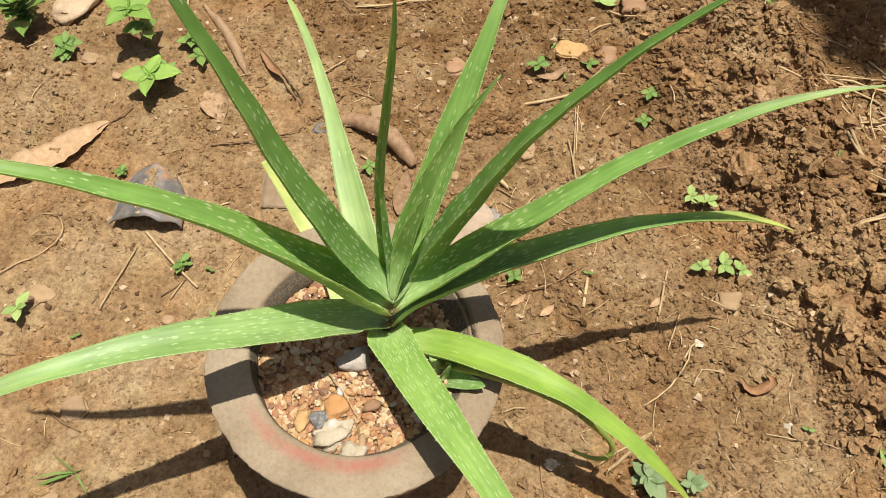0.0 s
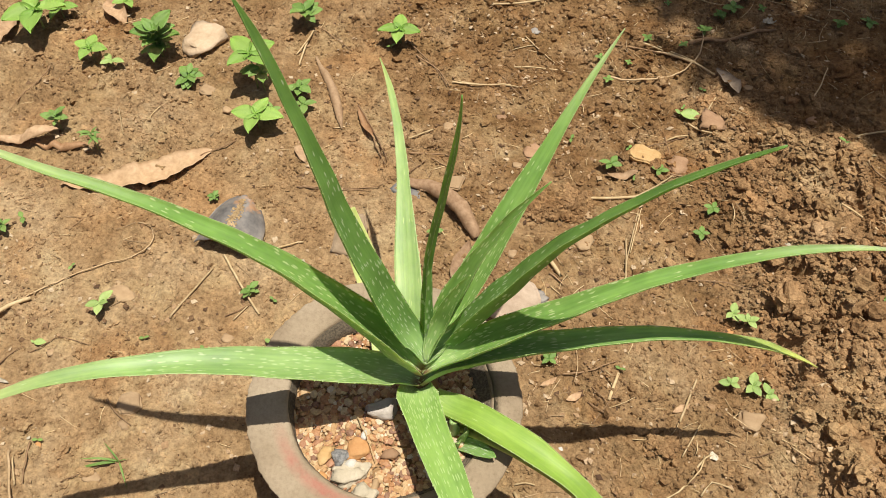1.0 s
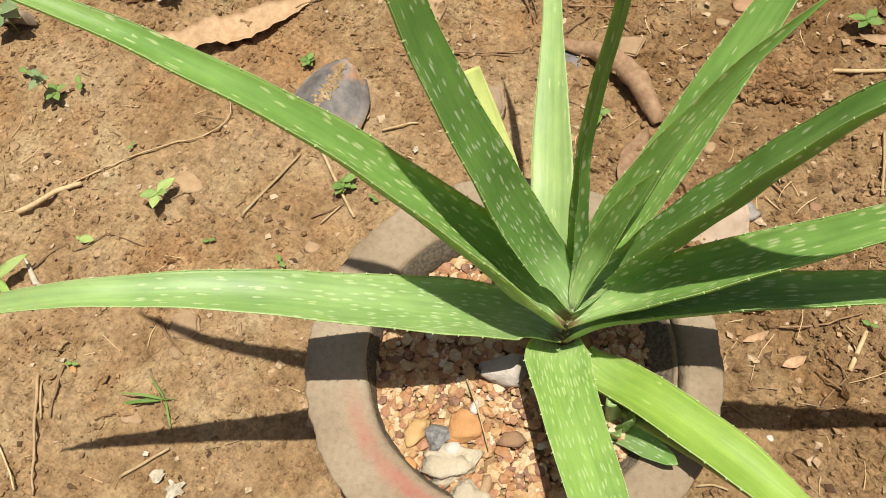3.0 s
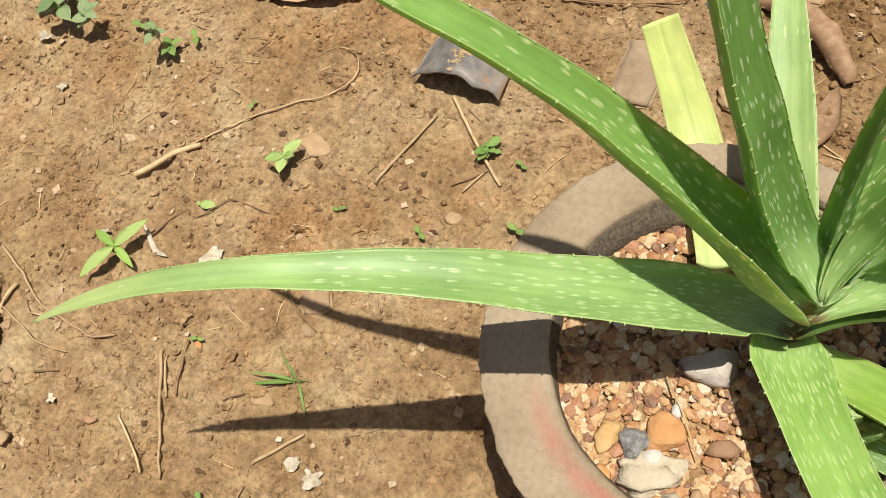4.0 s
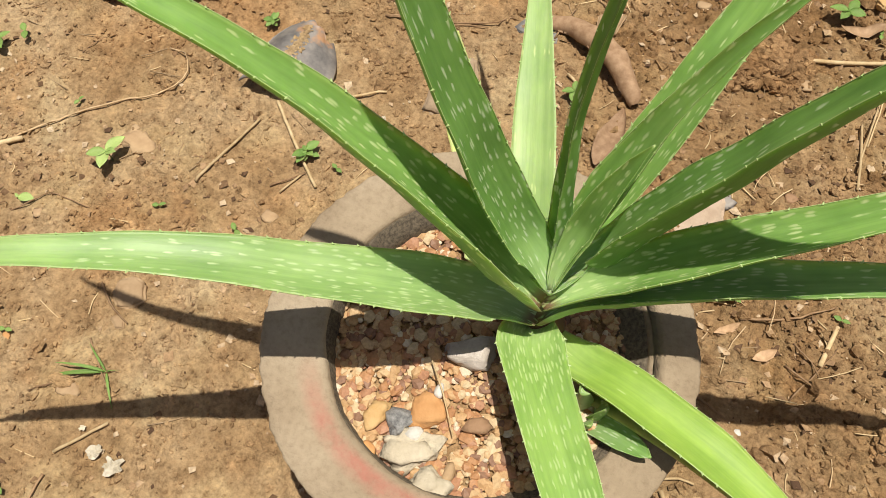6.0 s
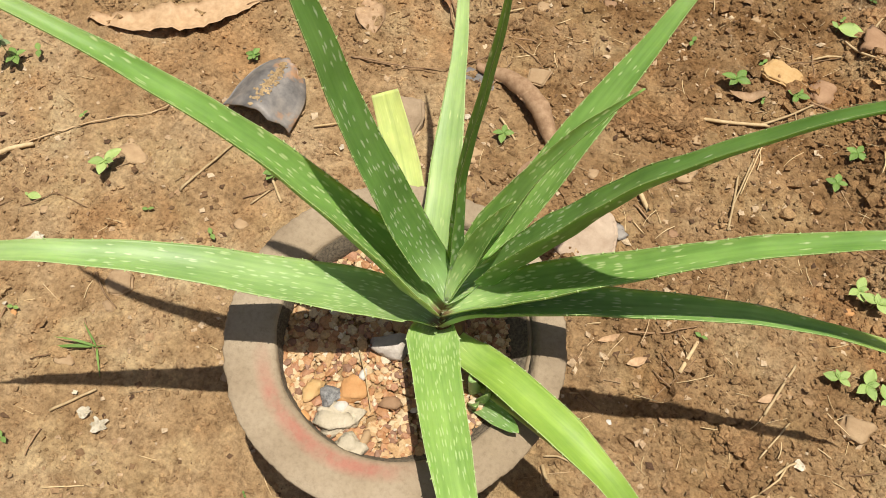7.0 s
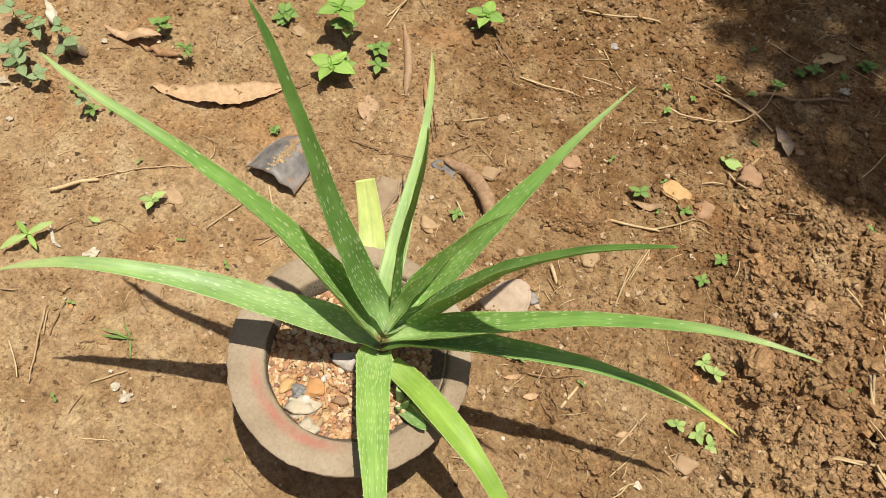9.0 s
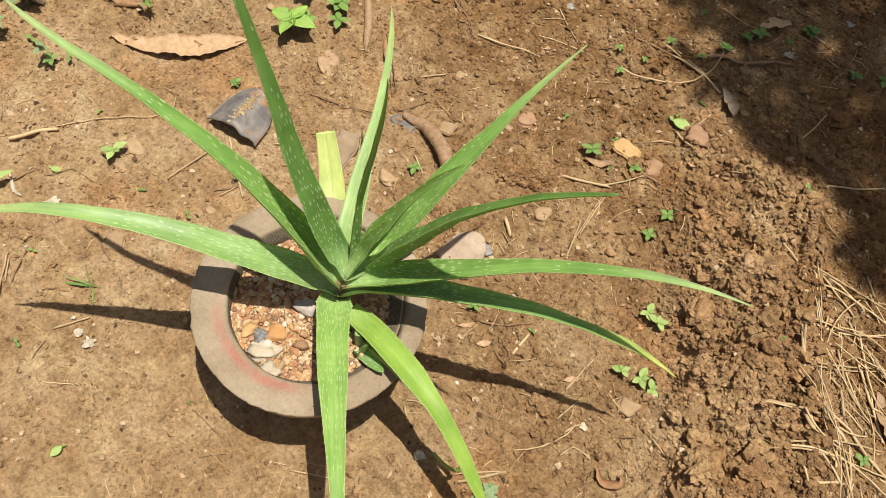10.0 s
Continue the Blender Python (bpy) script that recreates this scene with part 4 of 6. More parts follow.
def seedling(kind, x, y, d, height=0.0):
    name, label = LABELS[kind]
    z = at_ground(x, y)
    dice = random.Random(int(x * 9973) * 131 + int(y * 9973))
    ob = thing(name, x, y, z - 0.001, label, "weed" if name == "weed" else name.replace("_", " "), "weeds in the soil", turn=0.0 if kind in ("cross", "grass") else dice.uniform(0, 360))
    r = d / 2 * (1.02 if kind == "broad" else 1.3 if kind in ("clover", "bushy", "four") else 1.2 if kind == "pair" else 1.05)
    tall = {"two": 0.7, "four": 0.6, "single": 0.5, "pair": 0.7, "clover": 0.7, "broad": 0.7, "bushy": 0.9, "spiky": 1.0, "cross": 0.7, "grass": 0.2, "vine": 0.8}[kind] * r + 0.002
    tall = height or tall
    part("stem", mesh_of("stem", *tube([(0, 0, 0), (0.04 * r, 0.02 * r, tall * 0.5), (0, 0, tall)], max(0.0006, 0.035 * r)), STEM), ob)
    mat = WEED_LIGHT if kind in ("pair", "single", "cross") else WEED_BRIGHT if kind == "broad" else WEED_GREY if kind == "vine" or (kind == "clover" and y < 0) else WEED
    plan = []
    if kind == "two":
        plan = [(a, r, "oval", 10, 1.0) for a in (0, 170)]
    elif kind == "four":
        plan = [(a + dice.uniform(-15, 15), r * dice.uniform(0.75, 1.05), "oval", 8, 1.0) for a in (0, 90, 180, 270)]
    elif kind == "single":
        plan = [(0, 2 * r * 0.9, "oval", 5, 0.9), (150, r * 0.6, "oval", 20, 0.8)]
    elif kind == "pair":
        plan = [(0, r, "oval", 8, 1.0), (150, r * 0.8, "oval", 14, 1.0), (222, r * 0.85, "oval", 10, 1.0), (300, r * 0.6, "oval", 25, 1.05)]
    elif kind == "clover":
        plan = [(k * 137.5, r * dice.uniform(0.5, 1.05), "oval", dice.uniform(-5, 35), dice.uniform(0.5, 1.1)) for k in range(9)]
    elif kind == "broad":
        plan = [(k * 92 + dice.uniform(-12, 12), r * dice.uniform(0.85, 1.05), "broad", 6, 1.0) for k in range(4)] + [(45, r * 0.36, "broad", 30, 1.1), (225, r * 0.42, "broad", 25, 1.1)]
    elif kind == "vine":
        plan = [(k * 115 + dice.uniform(-30, 30), r * dice.uniform(0.7, 1.1), "broad", dice.uniform(-15, 25), dice.uniform(0.6, 1.0)) for k in range(5)]
    elif kind == "bushy":
        plan = [(k * 137.5, r * dice.uniform(0.3, 0.6) * (0.6 + k / 40), "broad", dice.uniform(-5, 45), dice.uniform(0.3, 1.2)) for k in range(30)]
    elif kind == "spiky":
        plan = [(k * 137.5, r * dice.uniform(0.7, 1.1), "lance", dice.uniform(0, 50), dice.uniform(0.4, 1.1)) for k in range(11)]
    elif kind == "cross":
        plan = [(247, 0.041, "lance", 4, 1.0), (165, 0.029, "lance", 10, 1.0), (62, 0.038, "lance", 12, 1.0), (-20, 0.027, "lance", -4, 1.0)]
    elif kind == "grass":
        plan = [(-154, 0.0532, "grass", 14, 0.5), (147, 0.0297, "grass", 24, 0.5), (-45, 0.0311, "grass", 16, 0.5), (-167, 0.041, "grass", 30, 0.5), (21, 0.0139, "grass", 45, 0.5)]
    for a, size, shape, lift, h in plan:
        tint = WEED_BRIGHT if kind == "cross" and size < 0.03 else mat
        part("leaf", leaf_mesh(shape, tint), ob, "", pose(0, 0, min(tall * h, tall), dice.uniform(-14, 14), -lift, a) @ Matrix.Diagonal((size, size, size, 1)))


# ---- litter ----
def smooth_line(points, step=0.008, jitter=0.0006):
    pts = [Vector((*p, 0)) for p in points]
    out = []
    for i in range(len(pts) - 1):
        a, b, c, d = pts[max(i - 1, 0)], pts[i], pts[i + 1], pts[min(i + 2, len(pts) - 1)]
        n = max(2, int((c - b).length / step))
        for k in range(n):
            s = k / n
            out.append(0.5 * (2 * b + (c - a) * s + (2 * a - 5 * b + 4 * c - d) * s * s + (3 * b - a - 3 * c + d) * s ** 3))
    out.append(pts[-1])
    return [p + Vector((random.uniform(-jitter, jitter), random.uniform(-jitter, jitter), 0)) for p in out]


LITTER = {"twig": (TWIG, "twig", "thin brown dry twig lying on the soil", 0.5), "straw": (STRAW, "straw", "pale dry straw stalk lying on the soil", 0.85), "root": (ROOT, "dry_root", "long thin curved dry root lying on the soil", 0.6)}


def twig(kind, radius, points):
    radius *= 1.05
    mat, name, label, taper = LITTER[kind]
    flat = smooth_line(points, 0.008, 0.0003 if kind == "straw" else 0.0008)
    c = flat[0].copy()
    line = []
    for p in flat:
        line.append(Vector((p.x - c.x, p.y - c.y, at_ground(p.x, p.y) + radius * 0.9 + 0.0012)))
    # stiff stalks bridge the small dips in the soil
    for _ in range(6):
        line = [line[0]] + [Vector((line[i].x, line[i].y, max(line[i].z, (line[i - 1].z + line[i + 1].z) / 2))) for i in range(1, len(line) - 1)] + [line[-1]]
    ob = new(name, mesh_of(name, *tube(line, radius, 6, taper), mat))
    ob.matrix_basis = pose(c.x, c.y, 0)
    tagged(ob, label, name.replace("_", " "), "twigs and straw on the soil")


STONE_LABELS = {"yellow": "flat yellow-ochre stone", "red": "reddish-brown stone", "tan": "small tan stone", "grey": "rough grey stone", "white": "small white stone", "pale": "pale sandy stone", "orange": "small orange stone", "clod": "rough clod of brown soil"}


def stone(kind, place, w, d):
    x, y = place
    h = min(w, d) * (0.75 if kind == "clod" else 0.3)
    name = "soil_clod" if kind == "clod" else "stone"
    if kind == "clod":
        w, d, h = w * 1.05, d * 1.05, h
    rough_stone(name, STONES[kind], STONE_LABELS[kind] + " lying on the ground", x, y, at_ground(x, y) + h * 0.22, w, d, h, x * 13.7 + y * 7.1, ICO3 if w > 0.02 else ICO2, random.uniform(-25, 25), 0.3 if kind == "clod" else 0.32, "soil clod" if kind == "clod" else "stone", "clods of soil" if kind == "clod" else "stones on the soil", 0.0 if kind == "clod" else 0.2)


def dry_leaf(points, width, mat, label, curl=0.35, lift=0.009, name="dry_leaf", category="dry leaf", arch=False, blunt=0.85, crinkle=1.0):
    """A dead leaf: a curled strip along a line, pointed at its ends."""
    line = smooth_line(points, 0.006, 0.0)
    c = line[0].copy()
    n, cols = len(line), 9
    verts, faces = [], []
    for side in (0, 1):
        for i, p in enumerate(line):
            t = (line[min(i + 1, n - 1)] - line[max(i - 1, 0)]).normalized()
            u = Vector((-t.y, t.x, 0))
            s = i / (n - 1)
            w = width * 0.5 * (math.sin(math.pi * (0.02 + 0.96 * s ** 1.2)) ** blunt) * (1 + 0.14 * noise.noise((p.x * 24, p.y * 24, width * 99)))
            base = at_ground(p.x, p.y) + lift * (0.4 + math.sin(s * 7 + width * 90) * 0.4 + 0.4)
            for j in range(cols):
                v = 2 * j / (cols - 1) - 1
                a = v * curl * math.pi
                q = p - c + u * (w * (math.sin(a) / (curl * math.pi)) * (1 + 0.03 * crinkle * math.sin(i * 0.9 + j)))
                lift_edge = w * (1 - math.cos(a)) / (curl * math.pi)
                if arch:
                    lift_edge = w * (1 - math.cos(curl * math.pi)) / (curl * math.pi) - lift_edge
                lift_edge += 0.09 * crinkle * width * noise.noise((p.x * 70, p.y * 70, v * 1.6 + c.x * 9))
                verts.append((q.x, q.y, base + lift_edge - side * 0.0006))
    m = n * cols
    for side in (0, 1):
        for i in range(n - 1):
            for j in range(cols - 1):
                a = side * m + i * cols + j
                q = (a, a + cols, a + cols + 1, a + 1)
                faces.append(q if side else q[::-1])
    for i in range(n - 1):
        for j in (0, cols - 1):
            a = i * cols + j
            faces.append((a, a + cols, m + a + cols, m + a))
    ob = new(name, mesh_of(name, verts, faces, mat))
    ob.matrix_basis = pose(c.x, c.y, 0)
    return tagged(ob, label, category, "dry leaves on the soil")


def paper_scrap(x, y, d):
    """A crumpled flake with a ragged outline."""
    verts, faces = [], []
    rings, spokes = 5, 26
    ragged = random.Random(int(x * 7919) * 31 + int(y * 7919))
    reach = [0.5 + 0.42 * noise.noise((math.cos(6.283 * j / spokes) * 1.4 + x * 60, math.sin(6.283 * j / spokes) * 1.4 + y * 60, 3)) + ragged.uniform(-0.06, 0.06) for j in range(spokes)]
    for side in (0, 1):
        for i in range(rings):
            for j in range(spokes):
                k, a = 0.06 + 0.94 * i / (rings - 1), 6.283 * j / spokes
                u, v = k * reach[j] * math.cos(a) * d, k * reach[j] * math.sin(a) * d * 0.72
                z = 0.0025 + d * 0.2 * (noise.noise((u / d * 4 + x * 90, v / d * 4, y * 60)) + 0.4) + 0.08 * d * noise.noise((u / d * 11, v / d * 11, x * 80))
                verts.append((u, v, z - side * 0.0006))
    n = rings * spokes
    for side in (0, 1):
        for i in range(rings - 1):
            for j in range(spokes):
                a, b = side * n + i * spokes + j, side * n + i * spokes + (j + 1) % spokes
                faces.append((a, a + spokes, b + spokes, b) if side == 0 else (a, b, b + spokes, a + spokes))
        faces.append(tuple(side * n + j for j in range(spokes))[::1 if side == 0 else -1])
    for j in range(spokes):
        a, b = (rings - 1) * spokes + j, (rings - 1) * spokes + (j + 1) % spokes
        faces.append((a, n + a, n + b, b))
    ob = new("bleached_scrap", mesh_of("bleached_scrap", verts, faces, PAPER, False))
    ob.matrix_basis = pose(x, y, at_ground(x, y) + 0.001, 0, 0, ragged.uniform(0, 360))
    tagged(ob, "small crumpled whitish scrap of dead leaf on the soil", "leaf scrap", "pale scraps on the soil")


def slab(name, mat, label, x, y, w, d, h, turn, tilt, outline, category):
    """A broken flat piece with an uneven outline and bevelled edges."""
    bm = bmesh.new()
    low = [bm.verts.new((u * w / 2, v * d / 2, 0)) for u, v in outline]
    face = bm.faces.new(low)
    top = bmesh.ops.extrude_face_region(bm, geom=[face])
    bmesh.ops.translate(bm, verts=[v for v in top["geom"] if isinstance(v, bmesh.types.BMVert)], vec=(0, 0, h))
    bmesh.ops.recalc_face_normals(bm, faces=bm.faces)
    bmesh.ops.bevel(bm, geom=list(bm.edges), offset=h * 0.22, segments=2, affect="EDGES")
    bmesh.ops.triangulate(bm, faces=list(bm.faces))
    for _ in range(3):
        bmesh.ops.subdivide_edges(bm, edges=[e for e in bm.edges if e.calc_length() > 0.004], cuts=1)
        bmesh.ops.triangulate(bm, faces=list(bm.faces))
    for v in bm.verts:
        q = v.co + Vector((x * 9, y * 9, 0))
        v.co += (Vector(noise.noise_vector(q * 70)) * 0.16 + Vector(noise.noise_vector(q * 240)) * 0.09) * h
    me = bpy.data.meshes.new(name)
    bm.to_mesh(me)
    bm.free()
    me.polygons.foreach_set("use_smooth", [True] * len(me.polygons))
    me.materials.append(mat)
    ob = new(name, me)
    ob.matrix_basis = pose(x, y, at_ground(x, y) - 0.002, tilt, 0, turn)
    return tagged(ob, label, category, "broken pieces on the soil")


slab("tile_shard", TILE, "pinkish broken tile lying half behind the pot", 0.075, 0.232, 0.062, 0.075, 0.012, -18, 8, ((-0.9, -0.9), (0.3, -1), (1, -0.7), (1, 0.0), (0.7, 0.55), (0.2, 0.95), (-0.35, 1), (-0.8, 0.6), (-1, 0)), "tile shard")
slab("tile_shard", WORN_TILE, "grey-brown broken tile standing in the soil", -0.172, 0.285, 0.046, 0.066, 0.012, 5, 14, ((-1, -1), (0.7, -1), (1, 0.3), (0.6, 1), (-0.8, 0.9)), "tile shard")
slab("tile_shard", STONES["tan"], "small pale broken tile on the soil", -0.055, 0.405, 0.031, 0.024, 0.006, 20, 4, ((-1, -0.6), (0.2, -1), (1, 0.9), (-0.8, 1)), "tile shard")


def caked_clod(x, y, w, d, turn, n=620):
    r = np.random.default_rng(5)
    a, k = r.random(n) * 2 * np.pi, np.sqrt(r.random(n))
    k = k * (0.8 + 0.3 * bumps(np.cos(a) * 2 + 9, np.sin(a) * 2 + 9, 1.3, 77))
    u, v = k * np.cos(a) * w / 2, k * np.sin(a) * d / 2
    c, q = math.cos(math.radians(turn)), math.sin(math.radians(turn))
    px, py = x + u * c - v * q, y + u * q + v * c
    z = ground_z(px, py) + 0.008 * (1 - k ** 4) * (0.4 + bumps(px, py, 60, 78)) - 0.001
    size = 0.0016 + 0.0040 * r.random(n) ** 2.5
    tagged(scatter("soil_clod", np.stack([px, py, z], 1), size, ICO1, DUG, r, 0.7, 0.4), "broad reddish clod of caked crumbling soil", "soil clod", "clods of soil")


caked_clod(0.088, 0.412, 0.115, 0.066, 25, 1300)


# ---- piece of black plastic pot ----
def plastic_shard():
    verts, faces = [], []
    n, m = 17, 13
    corners = [Vector(p) for p in ((-0.372, 0.214, 0), (-0.281, 0.214, 0), (-0.288, 0.285, 0), (-0.366, 0.305, 0))]
    c = Vector((-0.327, 0.25, 0))
    for side in (0, 1):
        for i in range(n):
            for j in range(m):
                u, v = i / (n - 1), j / (m - 1)
                p = (corners[0] * (1 - u) + corners[1] * u) * (1 - v) + (corners[3] * (1 - u) + corners[2] * u) * v
                k = max(0.0, (v - 0.5) / 0.5)
                middle = (corners[0] + corners[1]) * 0.5 * (1 - v) + (corners[3] + corners[2]) * 0.5 * v
                p = p + (middle - p) * 0.42 * k * k
                arch = math.sin(math.pi * (0.08 + 0.84 * u)) * (0.022 + 0.008 * (1 - v)) + 0.003 * noise.noise((u * 4, v * 4, 2))
                ragged = 0.006 * noise.noise((u * 6, 0, 3)) * (1 - v) + 0.010 * noise.noise((u * 5, 3, 1)) * v
                verts.append((p.x - c.x, p.y - c.y + ragged, arch + 0.001 - side * 0.0022))
    k = n * m
    for side in (0, 1):
        for i in range(n - 1):
            for j in range(m - 1):
                a = side * k + i * m + j
                q = (a, a + m, a + m + 1, a + 1)
                faces.append(q if side else q[::-1])
    for i in range(n - 1):
        for j in (0, m - 1):
            a = i * m + j
            faces.append((a, a + m, k + a + m, k + a))
    for j in range(m - 1):
        for i in (0, n - 1):
            a = i * m + j
            faces.append((a, a + 1, k + a + 1, k + a))
    ob = new("plastic_shard", mesh_of("plastic_shard", verts, faces, PLASTIC))
    ob.matrix_basis = pose(c.x, c.y, at_ground(c.x, c.y))
    tagged(ob, "curved dusty piece of black plastic pot lying on the soil", "plastic shard")
    r = np.random.default_rng(23)
    spots = []
    for _ in range(420):
        i, j = 8.5 + r.normal() * 0.45, 7 + r.normal() * 2.2
        if 1 < i < n - 2 and 1 < j < m - 2:
            spots.append(Vector(verts[int(i) * m + int(j)]) + Vector((r.uniform(-0.003, 0.003), r.uniform(-0.003, 0.003), 0.0)))
    smear = scatter("mud_smear", np.array([tuple(p) for p in spots]), 0.001 + 0.0016 * r.random(len(spots)), OCTA, SOIL, r, 0.2, 0.4)
    smear.parent = ob
    tagged(smear, "smear of dried orange mud")


plastic_shard()

# ---- mossy bricks at the edge of the bed ----
def mossy_brick(corners, top, deep):
    """A worn brick sunk in the soil, its near end broken off unevenly."""
    x0, y0 = corners[0]
    bm = bmesh.new()
    face = bm.faces.new([bm.verts.new((x - x0, y - y0, top - deep)) for x, y in corners])
    lid = bmesh.ops.extrude_face_region(bm, geom=[face])
    bmesh.ops.translate(bm, verts=[v for v in lid["geom"] if isinstance(v, bmesh.types.BMVert)], vec=(0, 0, deep))
    bmesh.ops.recalc_face_normals(bm, faces=bm.faces)
    bmesh.ops.bevel(bm, geom=list(bm.edges), offset=0.0016, segments=1, affect="EDGES")
    bmesh.ops.triangulate(bm, faces=list(bm.faces))
    for _ in range(3):
        bmesh.ops.subdivide_edges(bm, edges=[e for e in bm.edges if e.calc_length() > 0.006], cuts=1)
        bmesh.ops.triangulate(bm, faces=list(bm.faces))
    for v in bm.verts:
        q = v.co.copy()
        v.co = q + Vector(noise.noise_vector(q * 45)) * 0.0035 + Vector(noise.noise_vector(q * 150)) * 0.0018
    me = bpy.data.meshes.new("mossy_brick")
    bm.to_mesh(me)
    bm.free()
    me.polygons.foreach_set("use_smooth", [True] * len(me.polygons))
    me.materials.append(MOSSY)
    ob = new("mossy_brick", me)
    ob.matrix_basis = pose(x0, y0, 0)
    tagged(ob, "worn tan brick with green moss sunk in the soil", "brick")


mossy_brick(((-0.862, -0.190), (-0.719, -0.129), (-0.690, -0.118), (-0.664, -0.135), (-0.651, -0.153), (-0.649, -0.168), (-0.650, -0.181), (-0.644, -0.192), (-0.658, -0.203), (-0.795, -0.268)), 0.010, 0.020)


def moss_tuft(x, y, w, d, h, turn, n, seed, label):
    r = np.random.default_rng(seed)
    a, k = r.random(n) * 2 * np.pi, np.sqrt(r.random(n))
    k = k * (0.72 + 0.55 * bumps(np.cos(a) * 2 + seed, np.sin(a) * 2 + 9, 2.2, seed))
    u, v = k * np.cos(a) * w / 2, k * np.sin(a) * d / 2
    c, q = math.cos(math.radians(turn)), math.sin(math.radians(turn))
    px, py = x + u * c - v * q, y + u * q + v * c
    pz = np.maximum(ground_z(px, py), -0.012) + h * (0.1 + bumps(px, py, 90, seed)) * (1 - 0.7 * k)
    ob = scatter("moss_tuft", np.stack([px, py, pz], 1), 0.0006 + 0.0016 * r.random(n) ** 3, OCTA, MOSS, r, 0.9, 0.5)
    tagged(ob, label, "moss", "moss tufts", kind="stuff")


moss_tuft(-0.664, -0.124, 0.050, 0.022, 0.014, -38, 2600, 4, "dry brown moss on the broken end of the brick")
moss_tuft(-0.606, -0.222, 0.080, 0.050, 0.006, -10, 5200, 3, "dark dry moss over crumbled soil beside the brick")
moss_tuft(-0.668, -0.243, 0.095, 0.055, 0.008, 22, 4800, 6, "dark dry moss over crumbled soil beside the brick")

# ---- dry leaves ----
dry_leaf([(-0.602, 0.260), (-0.508, 0.294), (-0.418, 0.375)], 0.046, DRY_PALE, "long tan dry leaf lying on the soil", 0.2, 0.006, crinkle=0.45)
dry_leaf([(-0.551, -0.013), (-0.538, -0.022), (-0.526, -0.032), (-0.508, -0.034)], 0.007, PAPER, "bleached curled strip of dead leaf under the weed", 0.3, 0.004)
dry_leaf([(-0.740, 0.310), (-0.682, 0.324), (-0.645, 0.342)], 0.026, DRY_TAN, "curled tan dry leaf arching off the soil", 0.3, 0.020, arch=True)
dry_leaf([(-0.672, 0.316), (-0.636, 0.322), (-0.597, 0.335)], 0.022, DRY_BROWN, "rolled brown dry leaf lying on the soil", 0.5, 0.005, arch=True)
dry_leaf([(-0.128, 0.390), (-0.088, 0.388), (-0.052, 0.370), (-0.022, 0.344), (-0.004, 0.320)], 0.040, DRY_ROLLED, "thick rolled brown dry leaf behind the plant", 0.55, 0.014, arch=True, blunt=0.4)
slab("plastic_flake", PLASTIC, "small dark flake of plastic beside the rolled leaf", -0.122, 0.378, 0.048, 0.022, 0.004, -4, 6, ((-1, -0.5), (0.1, -1), (1, -0.6), (0.8, 0.9), (-0.7, 1)), "plastic flake")
dry_leaf([(-0.720, 0.625), (-0.695, 0.605), (-0.665, 0.588)], 0.036, DRY_TAN, "tan dry leaf among the weeds", 0.3)
dry_leaf([(-0.850, 0.560), (-0.846, 0.530), (-0.842, 0.495)], 0.034, DRY_TAN, "tan dry leaf on the soil", 0.3)
dry_leaf([(-0.338, 0.598), (-0.283, 0.528), (-0.248, 0.465)], 0.026, DRY_TAN, "narrow curled strip of brown bark", 0.55, 0.003, "bark_strip", "bark strip", arch=True)
dry_leaf([(-0.235, 0.505), (-0.217, 0.48), (-0.195, 0.455)], 0.017, DRY_BROWN, "small curled brown dry leaf with a dark stem", 0.5, 0.008)
dry_leaf([(-0.852, 0.294), (-0.826, 0.280), (-0.800, 0.262)], 0.030, PAPER, "folded whitish dry leaf among the weeds", 0.45, 0.022, arch=True, crinkle=2.5)
dry_leaf([(-0.786, 0.254), (-0.760, 0.243), (-0.726, 0.252)], 0.028, DRY_GREY, "crumpled pale grey dry leaf under the weeds", 0.5, 0.012, arch=True, blunt=0.5, crinkle=3.5)
slab("stone_chip", STONES["tan"], "flat angular pinkish-tan chip of stone on the soil", -0.352, -0.019, 0.033, 0.030, 0.009, 20, 6, ((-1, -0.2), (-0.5, -0.9), (0.3, -1), (1, -0.5), (0.8, 0.6), (0.2, 1), (-0.7, 0.8)), "stone chip")
slab("stone_chip", STONES["tan"], "small tan chip of stone on the soil", -0.345, -0.047, 0.018, 0.010, 0.005, -30, 4, ((-1, -0.8), (0.4, -1), (1, 0.3), (0.1, 1), (-0.9, 0.6)), "stone chip")
dry_leaf([(0.280, 0.735), (0.298, 0.712), (0.316, 0.684)], 0.026, DRY_GREY, "grey dry leaf lying in shade", 0.3)
dry_leaf([(0.282, 0.884), (0.302, 0.908), (0.328, 0.916)], 0.026, STRAW, "pale grey dry leaf lying in shade", 0.3)
dry_leaf([(0.373, 0.058), (0.388, 0.046), (0.412, 0.055), (0.405, 0.066)], 0.020, DRY_BROWN, "curled brown dry leaf by the dug soil", 0.55, 0.008)
dry_leaf([(0.500, 0.072), (0.515, 0.055), (0.545, 0.060)], 0.020, DRY_BROWN, "curled brown dry leaf on dug soil", 0.55, 0.008)
dry_leaf([(0.665, 0.362), (0.682, 0.335), (0.700, 0.298)], 0.026, DRY_TAN, "pale dry leaf among straw", 0.3)
dry_leaf([(0.148, 0.478), (0.168, 0.486), (0.190, 0.497)], 0.016, DRY_TAN, "small tan dry leaf on the soil", 0.3)

dry_leaf([(-0.300, 0.435), (-0.285, 0.415), (-0.268, 0.392)], 0.040, DRY_TAN, "flat notched dull brown dry leaf on the soil", 0.15, 0.002)

